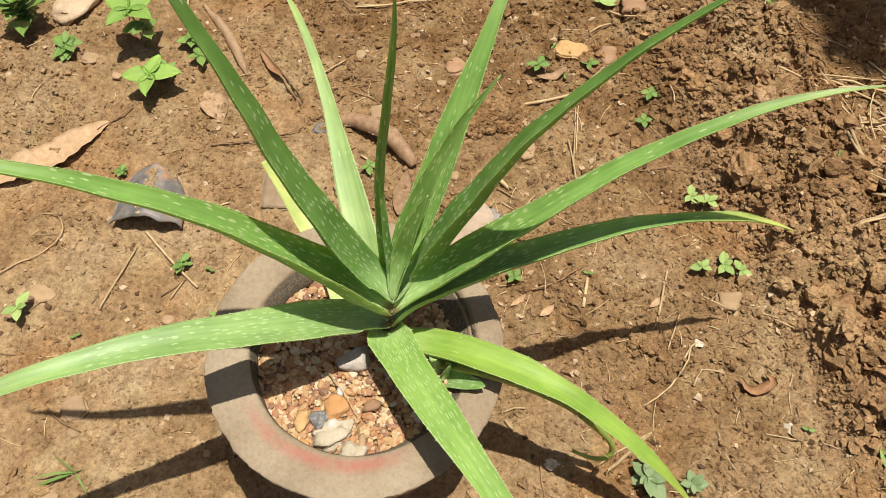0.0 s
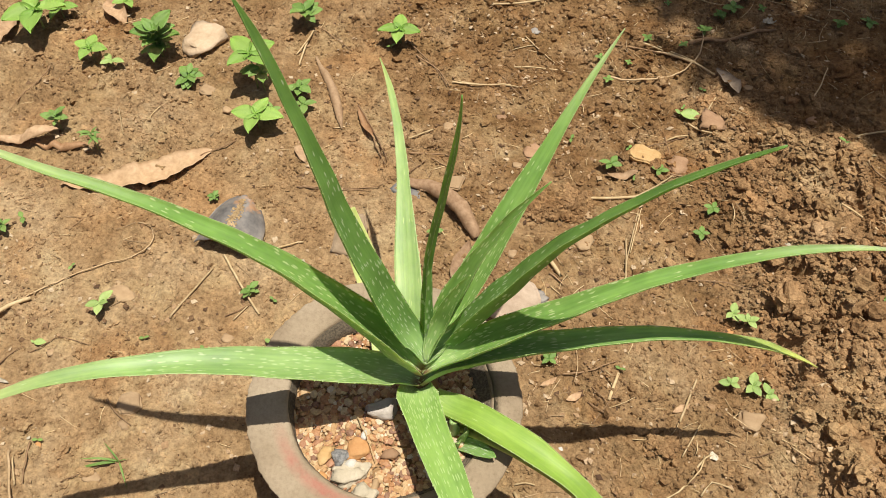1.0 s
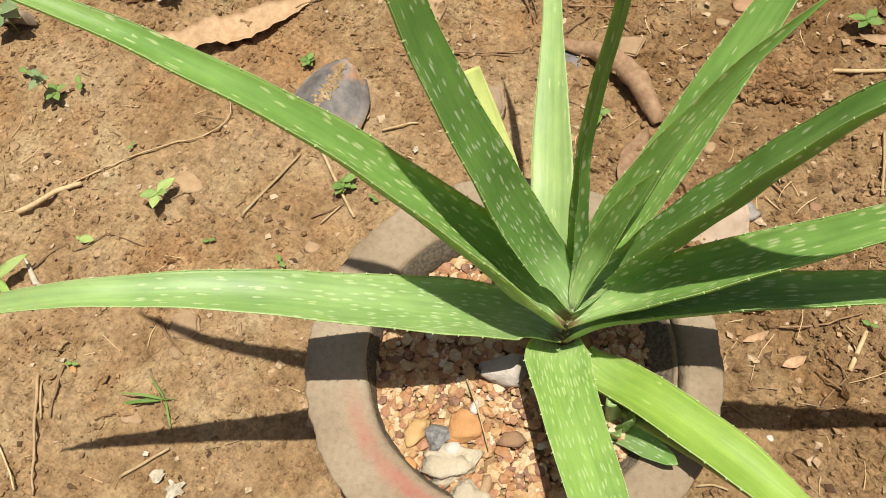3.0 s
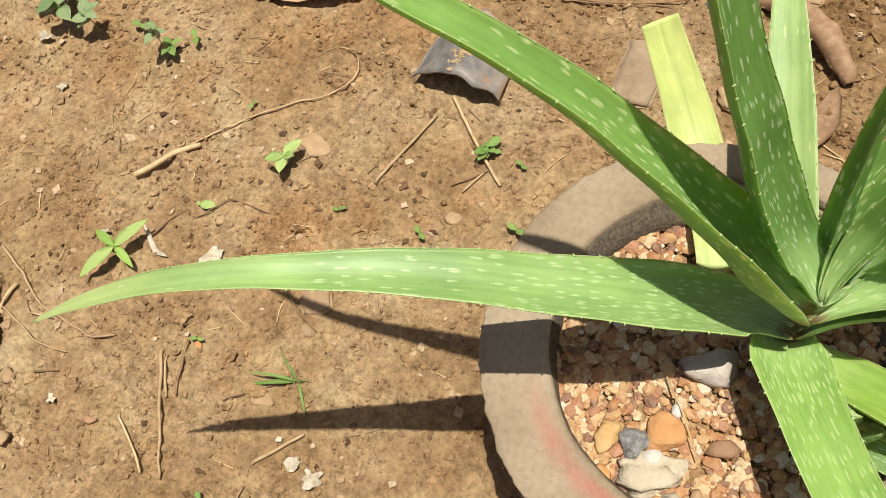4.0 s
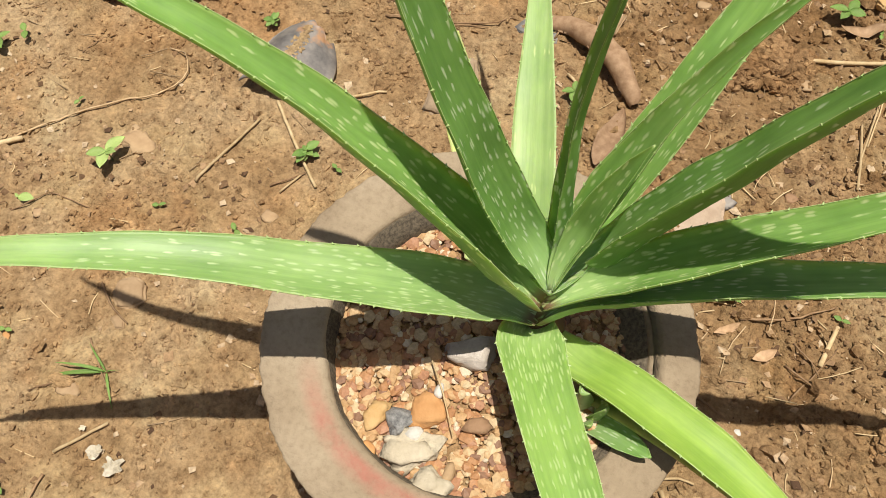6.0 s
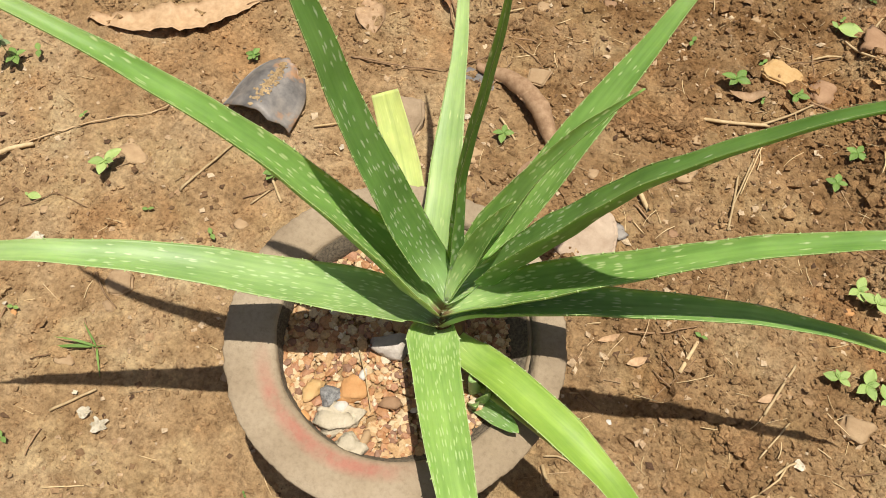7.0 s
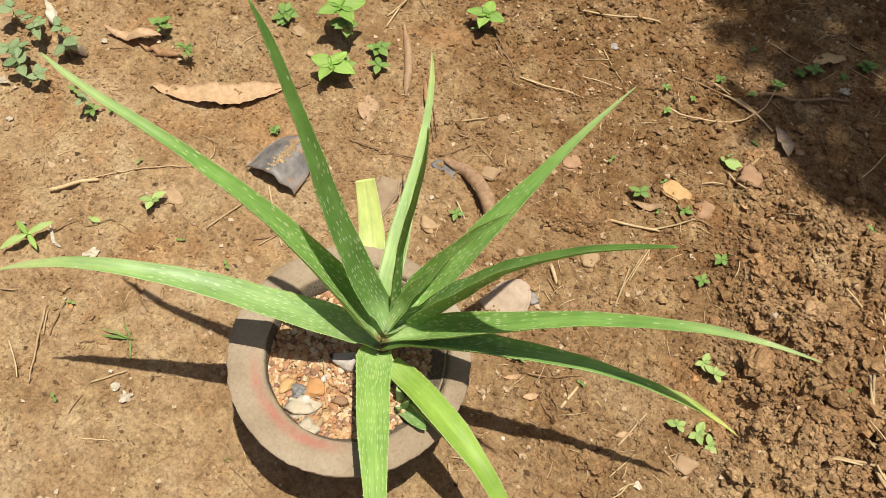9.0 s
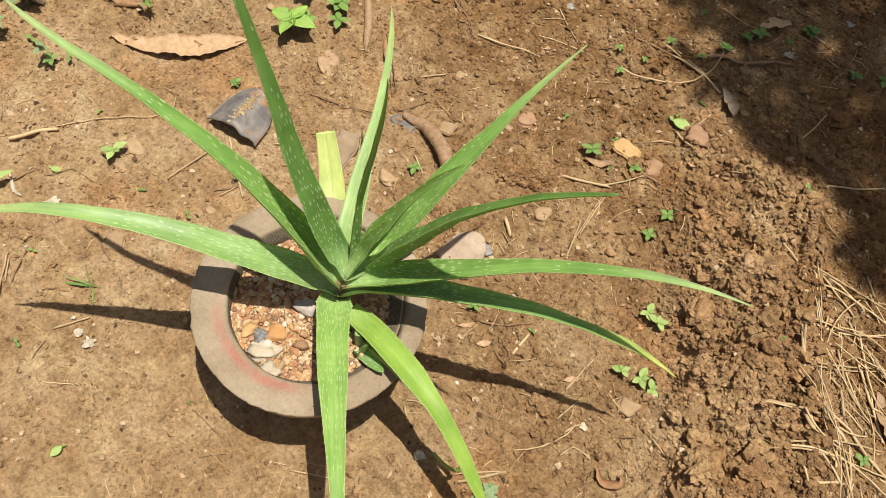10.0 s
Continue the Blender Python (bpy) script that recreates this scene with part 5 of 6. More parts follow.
# ---- scattered straw beside the dug soil ----
def straw_heap():
    r = random.Random(5)
    verts, faces = [], []
    for k in range(100):
        y = r.uniform(0.10, 0.50)
        x = 0.555 + (0.38 - y) * 0.42 + r.random() ** 1.3 * 0.24
        long = k % 5 < 3
        a = math.radians(r.gauss(-50 if long else -5, 22 if long else 40))
        l = r.uniform(0.045, 0.10) if long else r.uniform(0.02, 0.06)
        dz = r.uniform(-0.006, 0.006)
        z = at_ground(x, y) + r.uniform(0.001, 0.014)
        bow = r.uniform(-0.25, 0.25)
        pts = []
        for q in range(8):
            s = q / 7 * 2 - 1
            pts.append((x + math.cos(a) * l * s - math.sin(a) * bow * l * s * s, y + math.sin(a) * l * s + math.cos(a) * bow * l * s * s, z + dz * s))
        v, f = tube(pts, r.uniform(0.0007, 0.0018), 5, 0.6)
        n = len(verts)
        verts += v
        faces += [tuple(i + n for i in q) for q in f]
    tagged(new("straw_litter", mesh_of("straw_litter", verts, faces, STRAW)), "tangle of dry straw spread over the soil", "straw", kind="stuff")


straw_heap()


def fine_litter(count, seed, mat, label, reach=1.0, west=-0.9):
    r = random.Random(seed)
    verts, faces = [], []
    for _ in range(count):
        x, y = r.uniform(west, 0.7), r.uniform(-0.35, 1.05)
        if math.hypot(x + 0.023, y - 0.006) < 0.15 or (x < -0.1 and r.random() < 0.5):
            continue
        a, l = r.uniform(0, 6.28), r.uniform(0.004, 0.018) * reach
        z = at_ground(x, y) + 0.0012
        pts = [(x + math.cos(a) * l * s - math.sin(a) * 0.15 * l * s * s, y + math.sin(a) * l * s, z + r.uniform(0, 0.001)) for s in (-1, -0.3, 0.3, 1)]
        v, f = tube(pts, r.uniform(0.0003, 0.0008), 4, 0.7)
        n = len(verts)
        verts += v
        faces += [tuple(i + n for i in q) for q in f]
    tagged(new("fine_litter", mesh_of("fine_litter", verts, faces, mat)), label, "plant litter", kind="stuff")


def leaf_flecks():
    r = np.random.default_rng(19)
    x, y = r.uniform(-0.95, 0.78, 38000), r.uniform(-0.4, 1.12, 38000)
    keep = r.random(38000) < off_pot(x, y) * (0.1 + (0.38 + 0.14 * smooth_step(x + 0.5 * y, -0.2, 0.2)) * smooth_step(bumps(x, y, 12, 71), 0.4, 0.75) + 0.3 * smooth_step(x + 0.5 * y, 0.0, 0.3))
    x, y = x[keep], y[keep]
    size = 0.0007 + 0.0040 * r.random(len(x)) ** 3
    tagged(scatter("leaf_flecks", np.stack([x, y, ground_z(x, y) + 0.0012], 1), size, OCTA, FLECK, r, 0.3, 0.45), "flecks of broken dead leaf and bark on the soil", "plant litter", kind="stuff")


fine_litter(620, 8, ROOT, "fine bits of dry stalk and root strewn on the soil")
fine_litter(560, 18, STRAW, "pale bits of straw strewn on the soil")
fine_litter(80, 28, STRAW, "longer pale bits of straw strewn on the soil", 1.6, 0.02)
fine_litter(70, 38, ROOT, "longer bits of dry root strewn on the soil", 1.7, -0.1)
fine_litter(260, 48, STRAW, "short pale bits of straw strewn behind the pot", 0.7, 0.04)
leaf_flecks()

# ---- an unseen tree, added so that its crown casts the shade on one corner ----
def shade_tree():
    tree = thing("tree", 1.75, 1.55, 0, "unseen leafy tree added beside the bed to shade its corner", "tree")
    part("trunk", mesh_of("trunk", *tube([(0, 0, -0.05), (0.03, 0, 0.9), (-0.02, 0.04, 2.1), (0.02, 0.02, 3.5), (0, 0, 4.6)], 0.11, 14, 0.45), BARK), tree)
    part("limb", mesh_of("limb", *tube([(0, 0, 2.4), (-0.3, -0.15, 2.9), (-0.7, -0.35, 3.25), (-1.0, -0.6, 3.5)], 0.045, 10, 0.3), BARK), tree)
    part("limb", mesh_of("limb", *tube([(0, 0.02, 2.8), (-0.35, 0.1, 3.2), (-0.7, 0.2, 3.5), (-1.1, 0.05, 3.7)], 0.045, 10, 0.3), BARK), tree)
    r = random.Random(3)
    v0, f0 = blade(1.0, 0.5, 0.3, 0.15, 0.8, 5)
    verts, faces, n = [], [], 0
    edge = [(0.06, 1.4), (0.08, 0.95), (0.11, 0.86), (0.17, 0.78), (0.23, 0.72), (0.29, 0.675), (0.37, 0.645), (0.47, 0.625), (0.53, 0.58), (0.56, 0.50)]
    count = 0
    while count < 3100:
        sx, sy = r.uniform(0.08, 1.3), r.uniform(0.42, 1.65)
        lim = float(np.interp(-sy, [-e[1] for e in edge], [e[0] for e in edge]))
        gap = min(sx - lim, sy - 0.505)
        if gap < 0.004 or r.random() > 0.3 + gap * 3.5:
            continue
        if (sx - 0.85) ** 2 + (sy - 1.1) ** 2 > 0.62 * (0.8 + 0.4 * noise.noise((sx * 3, sy * 3, 1))) and sx + sy > 1.6:
            continue
        z = r.uniform(3.1, 3.9)
        count += 1
        size = r.uniform(0.05, 0.085)
        m = pose(sx + 0.135 * z - 1.75, sy + 0.052 * z - 1.55, z, r.uniform(-35, 35), r.uniform(-35, 35), r.uniform(0, 360)) @ Matrix.Diagonal((size, size, size, 1)) @ Matrix.Translation((-0.5, 0, 0))
        verts += [m @ Vector(p) for p in v0]
        faces += [tuple(i + n for i in q) for q in f0]
        n += len(v0)
    # the rest of the crown, round the trunk
    v1, f1 = blade(1.0, 0.5, 0.3, 0.15, 0.8, 3)
    count = 0
    while count < 2400:
        a, k, h = r.uniform(0, 6.283), r.random() ** 0.5, r.uniform(-1, 1)
        reach = 1.25 * math.sqrt(1 - 0.9 * h * h) * (0.75 + 0.35 * noise.noise((math.cos(a) * 2, math.sin(a) * 2, h * 2 + 5)))
        x, y, z = 0.25 + math.cos(a) * k * reach, 0.35 + math.sin(a) * k * reach, 4.3 + 0.9 * h
        # clumps with gaps between them
        if noise.noise((x * 2.2, y * 2.2, z * 2.2)) < -0.05:
            continue
        # none over the sunlit bed
        gx, gy = x + 1.75 - 0.135 * z, y + 1.55 - 0.052 * z
        if gx < 0.75 or gy < 0.8:
            continue
        count += 1
        size = r.uniform(0.09, 0.16)
        m = pose(x, y, z, r.uniform(-50, 50), r.uniform(-50, 50), r.uniform(0, 360)) @ Matrix.Diagonal((size, size, size, 1)) @ Matrix.Translation((-0.5, 0, 0))
        verts += [m @ Vector(p) for p in v1]
        faces += [tuple(i + n for i in q) for q in f1]
        n += len(v1)
    part("crown", mesh_of("crown", verts, faces, WEED), tree, "crown of green leaves")


shade_tree()

stalk = new("straw_stalk", mesh_of("straw_stalk", *tube([(-0.048, -0.015, 0.1405), (-0.032, -0.033, 0.1425), (-0.016, -0.055, 0.1405)], 0.0007, 5, 0.6), STRAW))
tagged(stalk, "thin pale straw stalk lying on the pot's gravel", "straw stalk", "twigs and straw on the soil")

# ---- weeds, twigs, stones and scraps in their places ----
for x, y, d in [(0.3, 0.458, 0.024), (0.29, 0.412, 0.022), (0.151, 0.495, 0.028), (0.22, 0.506, 0.023), (0.1, 0.706, 0.015), (0.119, 0.667, 0.015), (0.145, 0.713, 0.013), (0.223, 0.773, 0.015), (0.166, 0.776, 0.017), (0.291, 0.87, 0.029), (0.338, 0.887, 0.016), (0.506, 0.896, 0.025), (0.187, 0.875, 0.012), (-0.06, 0.313, 0.022), (-0.641, 0.172, 0.028), (-0.315, 0.487, 0.032), (0.673, 0.252, 0.018), (0.127, 0.169, 0.019)]:
    seedling('four', x, y, d)
for x, y, d in [(0.187, 0.488, 0.012), (0.172, 0.544, 0.013), (0.087, 0.532, 0.016), (0.239, 0.641, 0.011), (0.264, 0.689, 0.013), (0.465, 0.599, 0.021), (0.214, 0.179, 0.013), (-0.374, 0.066, 0.013), (-0.293, 0.069, 0.016), (-0.352, -0.204, 0.015), (-0.116, -0.148, 0.007), (-0.69, 0.185, 0.023), (-0.622, 0.192, 0.022), (0.513, 0.34, 0.01), (-0.52, 0.141, 0.012), (-0.229, 0.652, 0.015), (0.444, 0.006, 0.014), (-0.235, 0.159, 0.013), (-0.433, -0.091, 0.013), (-0.213, 0.098, 0.019)]:
    seedling('two', x, y, d)
for x, y, d in [(0.236, 0.624, 0.033), (-0.507, 0.024, 0.017), (-0.212, -0.276, 0.018), (0.51, -0.016, 0.038)]:
    seedling('single', x, y, d)
for x, y, d in [(0.272, 0.86, 0.023), (0.364, 0.932, 0.029), (0.251, 0.808, 0.021), (0.459, 0.874, 0.021), (-0.379, 0.296, 0.02), (-0.355, 0.454, 0.032), (0.271, -0.042, 0.024), (-0.332, 0.515, 0.039), (-0.506, 0.495, 0.043), (-0.379, 0.667, 0.053), (0.27, -0.059, 0.042), (0.316, -0.063, 0.026), (-0.27, 0.166, 0.023)]:
    seedling('clover', x, y, d)
for x, y, d in [(0.346, 0.194, 0.025), (0.373, 0.2, 0.031), (0.392, 0.193, 0.026), (0.34, 0.294, 0.027), (0.36, 0.286, 0.029), (-0.447, 0.093, 0.037), (-0.638, 0.493, 0.036)]:
    seedling('pair', x, y, d)
for x, y, d in [(-0.366, 0.432, 0.079), (-0.675, 0.499, 0.06), (-0.219, 0.671, 0.075), (-0.791, 0.543, 0.104), (-0.779, 0.582, 0.057), (-0.675, 0.62, 0.048)]:
    seedling('broad', x, y, d)
for x, y, d in [(-0.575, 0.537, 0.089)]:
    seedling('bushy', x, y, d)
for x, y, d in [(-0.582, 0.335, 0.036)]:
    seedling('spiky', x, y, d, 0.040)
seedling('cross', -0.553, -0.047, 0.052, 0.020)
seedling('grass', -0.329, -0.089, 0.028, 0.004)
seedling('clover', -0.651, 0.353, 0.036, 0.034)
seedling('broad', -0.403, 0.513, 0.085, 0.07)
seedling('clover', -0.387, 0.506, 0.046, 0.05)
for x, y, d, h in [(-0.744, 0.236, 0.055, 0.04), (-0.776, 0.166, 0.055, 0.04), (-0.737, 0.166, 0.042, 0.038), (-0.862, 0.240, 0.055, 0.04), (-0.822, 0.246, 0.042, 0.04), (-0.797, 0.228, 0.050, 0.05), (-0.766, 0.252, 0.036, 0.045), (-0.813, 0.180, 0.05, 0.03), (-0.792, 0.188, 0.038, 0.045), (-0.650, 0.170, 0.028, 0.05)]:
    seedling('vine', x, y, d, h)
for x, y, d in [(-0.729, 0.293, 0.012), (-0.799, 0.139, 0.016)]:
    paper_scrap(x, y, d)
twig('twig', 0.0014, [(-0.196, 0.458), (-0.181, 0.436), (-0.16, 0.412)])
twig('straw', 0.0022, [(0.516, 0.403), (0.541, 0.357), (0.569, 0.317), (0.605, 0.292), (0.636, 0.284), (0.679, 0.265), (0.711, 0.25)])
twig('straw', 0.0017, [(0.56, 0.311), (0.589, 0.291), (0.619, 0.273), (0.65, 0.256), (0.671, 0.216)])
twig('straw', 0.0026, [(0.576, 0.278), (0.607, 0.251), (0.633, 0.232)])
twig('straw', 0.0016, [(0.575, 0.214), (0.603, 0.227), (0.64, 0.236)])
twig('straw', 0.0013, [(0.577, 0.221), (0.614, 0.242), (0.654, 0.267), (0.697, 0.285)])
twig('straw', 0.0016, [(0.588, 0.213), (0.615, 0.182)])
twig('straw', 0.0014, [(0.601, 0.177), (0.619, 0.182), (0.657, 0.21)])
twig('straw', 0.0014, [(0.528, 0.39), (0.554, 0.414), (0.594, 0.424), (0.647, 0.445)])
twig('straw', 0.0013, [(0.566, 0.342), (0.611, 0.372), (0.661, 0.399)])
twig('straw', 0.0019, [(0.629, 0.394), (0.655, 0.352), (0.67, 0.332), (0.693, 0.296)])
twig('straw', 0.0013, [(0.579, 0.443), (0.614, 0.374), (0.65, 0.329)])
twig('straw', 0.0015, [(0.594, 0.448), (0.618, 0.427), (0.654, 0.409)])
twig('root', 0.0024, [(0.527, 0.254), (0.571, 0.27), (0.616, 0.284)])
twig('straw', 0.002, [(0.594, 0.347), (0.615, 0.336), (0.633, 0.3)])
twig('straw', 0.0015, [(0.533, 0.494), (0.559, 0.473), (0.6, 0.457)])
twig('root', 0.0013, [(0.492, 0.564), (0.535, 0.558), (0.575, 0.548)])
twig('straw', 0.0016, [(0.597, 0.53), (0.616, 0.499)])
twig('straw', 0.0014, [(0.488, 0.641), (0.533, 0.664), (0.577, 0.696)])
twig('straw', 0.0014, [(0.518, 0.49), (0.541, 0.451), (0.564, 0.423)])
twig('straw', 0.0018, [(0.628, 0.278), (0.638, 0.239), (0.651, 0.204)])
twig('straw', 0.0011, [(0.21, 0.896), (0.25, 0.888), (0.283, 0.887)])
twig('twig', 0.0034, [(0.231, 0.781), (0.257, 0.794), (0.287, 0.796), (0.358, 0.841)])
twig('straw', 0.0017, [(0.177, 0.754), (0.225, 0.744), (0.279, 0.726)])
twig('straw', 0.0012, [(0.184, 0.766), (0.217, 0.752), (0.253, 0.741)])
twig('straw', 0.0012, [(0.366, 0.934), (0.413, 0.92)])
twig('straw', 0.0013, [(0.273, 0.628), (0.281, 0.66), (0.292, 0.695)])
twig('straw', 0.0011, [(0.424, 0.7), (0.436, 0.734), (0.445, 0.774)])
twig('straw', 0.0013, [(0.272, 0.943), (0.297, 0.976)])
twig('straw', 0.001, [(0.407, 0.893), (0.43, 0.884)])
twig('straw', 0.001, [(0.441, 0.913), (0.479, 0.906)])
twig('root', 0.0012, [(0.317, 0.982), (0.333, 0.969), (0.356, 0.962)])
twig('straw', 0.0013, [(0.22, 0.57), (0.252, 0.588)])
twig('straw', 0.0015, [(0.245, 0.612), (0.272, 0.588), (0.298, 0.573)])
stone('tan', (0.231, 0.799), 0.02, 0.016)
stone('grey', (0.417, 0.996), 0.018, 0.017)
stone('tan', (0.445, 0.964), 0.016, 0.014)
stone('pale', (0.365, 0.952), 0.018, 0.014)
stone('tan', (0.329, 0.702), 0.016, 0.012)
stone('red', (0.426, 0.656), 0.02, 0.016)
stone('clod', (0.316, 0.749), 0.022, 0.0198)
stone('clod', (0.333, 0.736), 0.02, 0.018)
stone('clod', (0.317, 0.707), 0.018, 0.0162)
stone('clod', (0.357, 0.708), 0.022, 0.0198)
stone('clod', (0.359, 0.746), 0.017, 0.0153)
stone('clod', (0.397, 0.804), 0.026, 0.0234)
stone('clod', (0.465, 0.781), 0.04, 0.036)
stone('clod', (0.316, 0.787), 0.026, 0.0234)
stone('clod', (0.301, 0.71), 0.016, 0.0144)
stone('clod', (0.395, 0.687), 0.02, 0.018)
stone('clod', (0.427, 0.775), 0.022, 0.0198)
paper_scrap(0.350, 0.854, 0.018)
caked_clod(0.273, 0.092, 0.045, 0.026, 20, 160)
twig('twig', 0.0013, [(-0.431, 0.361), (-0.411, 0.378), (-0.391, 0.402)])
twig('straw', 0.0013, [(0.315, 0.072), (0.326, 0.092), (0.336, 0.102)])
twig('straw', 0.0012, [(0.327, 0.048), (0.337, 0.067), (0.363, 0.065)])
twig('straw', 0.0011, [(0.12, 0.003), (0.132, 0.008), (0.143, 0.008)])
twig('straw', 0.002, [(0.122, -0.005), (0.131, -0.016)])
twig('straw', 0.001, [(0.325, 0.095), (0.322, 0.077), (0.311, 0.058)])
twig('straw', 0.0011, [(0.311, 0.058), (0.295, 0.039), (0.272, 0.022)])
dry_leaf([(0.158, 0.122), (0.166, 0.129), (0.174, 0.137)], 0.010, DRY_TAN, "broken pale flake of dead leaf on the soil", 0.2, 0.004)
dry_leaf([(0.124, 0.132), (0.133, 0.139), (0.141, 0.147)], 0.008, DRY_TAN, "broken pale flake of dead leaf on the soil", 0.2, 0.004)
dry_leaf([(0.284, 0.142), (0.293, 0.148), (0.302, 0.156)], 0.009, DRY_TAN, "broken pale flake of dead leaf on the soil", 0.2, 0.004)
twig('root', 0.0011, [(-0.558, 0.079), (-0.539, 0.104), (-0.496, 0.144), (-0.457, 0.169), (-0.438, 0.192), (-0.433, 0.212), (-0.448, 0.229), (-0.466, 0.23)])
twig('straw', 0.0031, [(-0.593, 0.028), (-0.572, 0.055), (-0.549, 0.083)])
twig('twig', 0.001, [(-0.537, -0.021), (-0.519, 0.017)])
twig('root', 0.0014, [(-0.676, -0.087), (-0.636, -0.102), (-0.603, -0.118), (-0.568, -0.124), (-0.526, -0.128)])
twig('root', 0.0012, [(-0.526, -0.128), (-0.506, -0.117)])
twig('root', 0.0009, [(-0.634, -0.137), (-0.604, -0.145), (-0.574, -0.152), (-0.541, -0.148)])
twig('twig', 0.0011, [(-0.565, -0.176), (-0.539, -0.165)])
stone('tan', (-0.621, -0.150), 0.012, 0.010)
stone('tan', (-0.586, -0.189), 0.016, 0.013)
stone('clod', (-0.563, -0.182), 0.014, 0.012)
stone('tan', (-0.553, -0.235), 0.017, 0.014)
stone('pale', (-0.536, -0.231), 0.013, 0.010)
twig('root', 0.0017, [(-0.459, -0.112), (-0.431, -0.156), (-0.4, -0.205)])
twig('twig', 0.0014, [(-0.443, -0.095), (-0.429, -0.128), (-0.423, -0.142)])
twig('straw', 0.001, [(-0.469, -0.174), (-0.437, -0.192), (-0.416, -0.208)])
twig('straw', 0.0015, [(-0.333, -0.163), (-0.303, -0.125)])
twig('twig', 0.0013, [(-0.33, -0.181), (-0.326, -0.209)])
twig('twig', 0.0008, [(-0.503, 0.009), (-0.481, 0.041)])
twig('twig', 0.0008, [(-0.481, 0.04), (-0.439, 0.041)])
twig('twig', 0.0013, [(-0.384, -0.02), (-0.364, -0.033), (-0.336, -0.045)])
twig('twig', 0.0008, [(-0.384, -0.128), (-0.363, -0.111), (-0.339, -0.092)])
twig('straw', 0.0023, [(-0.637, -0.148), (-0.634, -0.113)])
twig('twig', 0.0007, [(-0.555, 0.195), (-0.544, 0.222)])
twig('twig', 0.0009, [(-0.36, -0.069), (-0.338, -0.086), (-0.309, -0.11)])
twig('straw', 0.0015, [(-0.354, 0.1), (-0.334, 0.187)])
twig('straw', 0.0017, [(-0.327, 0.21), (-0.277, 0.163), (-0.245, 0.135)])
twig('straw', 0.0011, [(-0.276, 0.12), (-0.266, 0.145)])
twig('straw', 0.0013, [(-0.262, 0.236), (-0.23, 0.256)])
twig('twig', 0.0009, [(-0.275, 0.346), (-0.225, 0.354), (-0.17, 0.367)])
twig('twig', 0.0013, [(-0.185, 0.646), (-0.141, 0.619), (-0.114, 0.587)])
twig('straw', 0.0011, [(-0.105, 0.604), (-0.061, 0.612), (-0.013, 0.623)])
twig('twig', 0.0008, [(-0.027, 0.609), (0.032, 0.65)])
twig('twig', 0.0011, [(-0.145, 0.394), (-0.125, 0.412), (-0.108, 0.44)])
twig('twig', 0.0014, [(-0.139, 0.448), (-0.079, 0.457)])
twig('twig', 0.001, [(-0.104, 0.446), (-0.062, 0.429)])
twig('straw', 0.0021, [(0.108, 0.425), (0.155, 0.438), (0.204, 0.458)])
twig('straw', 0.0014, [(0.188, 0.45), (0.219, 0.478), (0.242, 0.502)])
twig('straw', 0.001, [(0.198, 0.338), (0.201, 0.433)])
twig('straw', 0.0028, [(0.095, 0.318), (0.119, 0.292)])
twig('straw', 0.0014, [(0.293, 0.13), (0.306, 0.191)])
twig('straw', 0.0021, [(0.207, 0.135), (0.213, 0.173)])
twig('twig', 0.0014, [(0.236, 0.504), (0.292, 0.498)])
twig('twig', 0.001, [(0.22, 0.582), (0.231, 0.538)])
twig('twig', 0.001, [(0.185, 0.539), (0.252, 0.588)])
twig('root', 0.0017, [(0.116, 0.673), (0.17, 0.681), (0.226, 0.717), (0.25, 0.76), (0.25, 0.815)])
twig('twig', 0.0021, [(0.25, 0.797), (0.287, 0.796), (0.363, 0.842)])
twig('twig', 0.0014, [(0.104, 0.756), (0.169, 0.753), (0.238, 0.738), (0.28, 0.724)])
twig('straw', 0.0011, [(0.159, 0.764), (0.218, 0.749), (0.261, 0.732)])
twig('twig', 0.001, [(0.309, 0.989), (0.364, 0.955)])
twig('twig', 0.0013, [(0.492, 0.564), (0.552, 0.555)])
twig('straw', 0.0021, [(0.518, 0.404), (0.551, 0.344), (0.577, 0.312), (0.614, 0.288), (0.661, 0.258)])
twig('straw', 0.0018, [(0.562, 0.307), (0.613, 0.246), (0.642, 0.231)])
twig('straw', 0.0014, [(0.535, 0.493), (0.584, 0.479), (0.648, 0.465)])
twig('straw', 0.0013, [(0.548, 0.406), (0.602, 0.425), (0.652, 0.451)])
twig('straw', 0.0014, [(0.524, 0.25), (0.59, 0.275)])
twig('straw', 0.0013, [(0.576, 0.212), (0.64, 0.236), (0.713, 0.251)])
twig('straw', 0.0013, [(0.605, 0.178), (0.671, 0.215)])
twig('straw', 0.0014, [(0.596, 0.392), (0.629, 0.344), (0.698, 0.295)])
twig('twig', 0.0013, [(0.516, 0.522), (0.545, 0.464), (0.566, 0.424)])
twig('straw', 0.001, [(0.557, 0.333), (0.668, 0.399)])
twig('straw', 0.0014, [(0.616, 0.436), (0.667, 0.34)])
twig('twig', 0.001, [(0.281, 0.336), (0.324, 0.343), (0.363, 0.336)])
twig('straw', 0.0011, [(0.043, -0.15), (0.095, -0.131)])
twig('straw', 0.001, [(0.111, 0.017), (0.093, 0.025)])
twig('straw', 0.001, [(0.22, -0.047), (0.281, -0.007)])
twig('straw', 0.0009, [(0.301, 0.089), (0.317, 0.134)])
twig('twig', 0.0008, [(0.194, 0.102), (0.218, 0.156)])
twig('twig', 0.0006, [(-0.109, -0.153), (-0.048, -0.163)])
twig('straw', 0.0011, [(-0.431, -0.146), (-0.452, -0.114)])
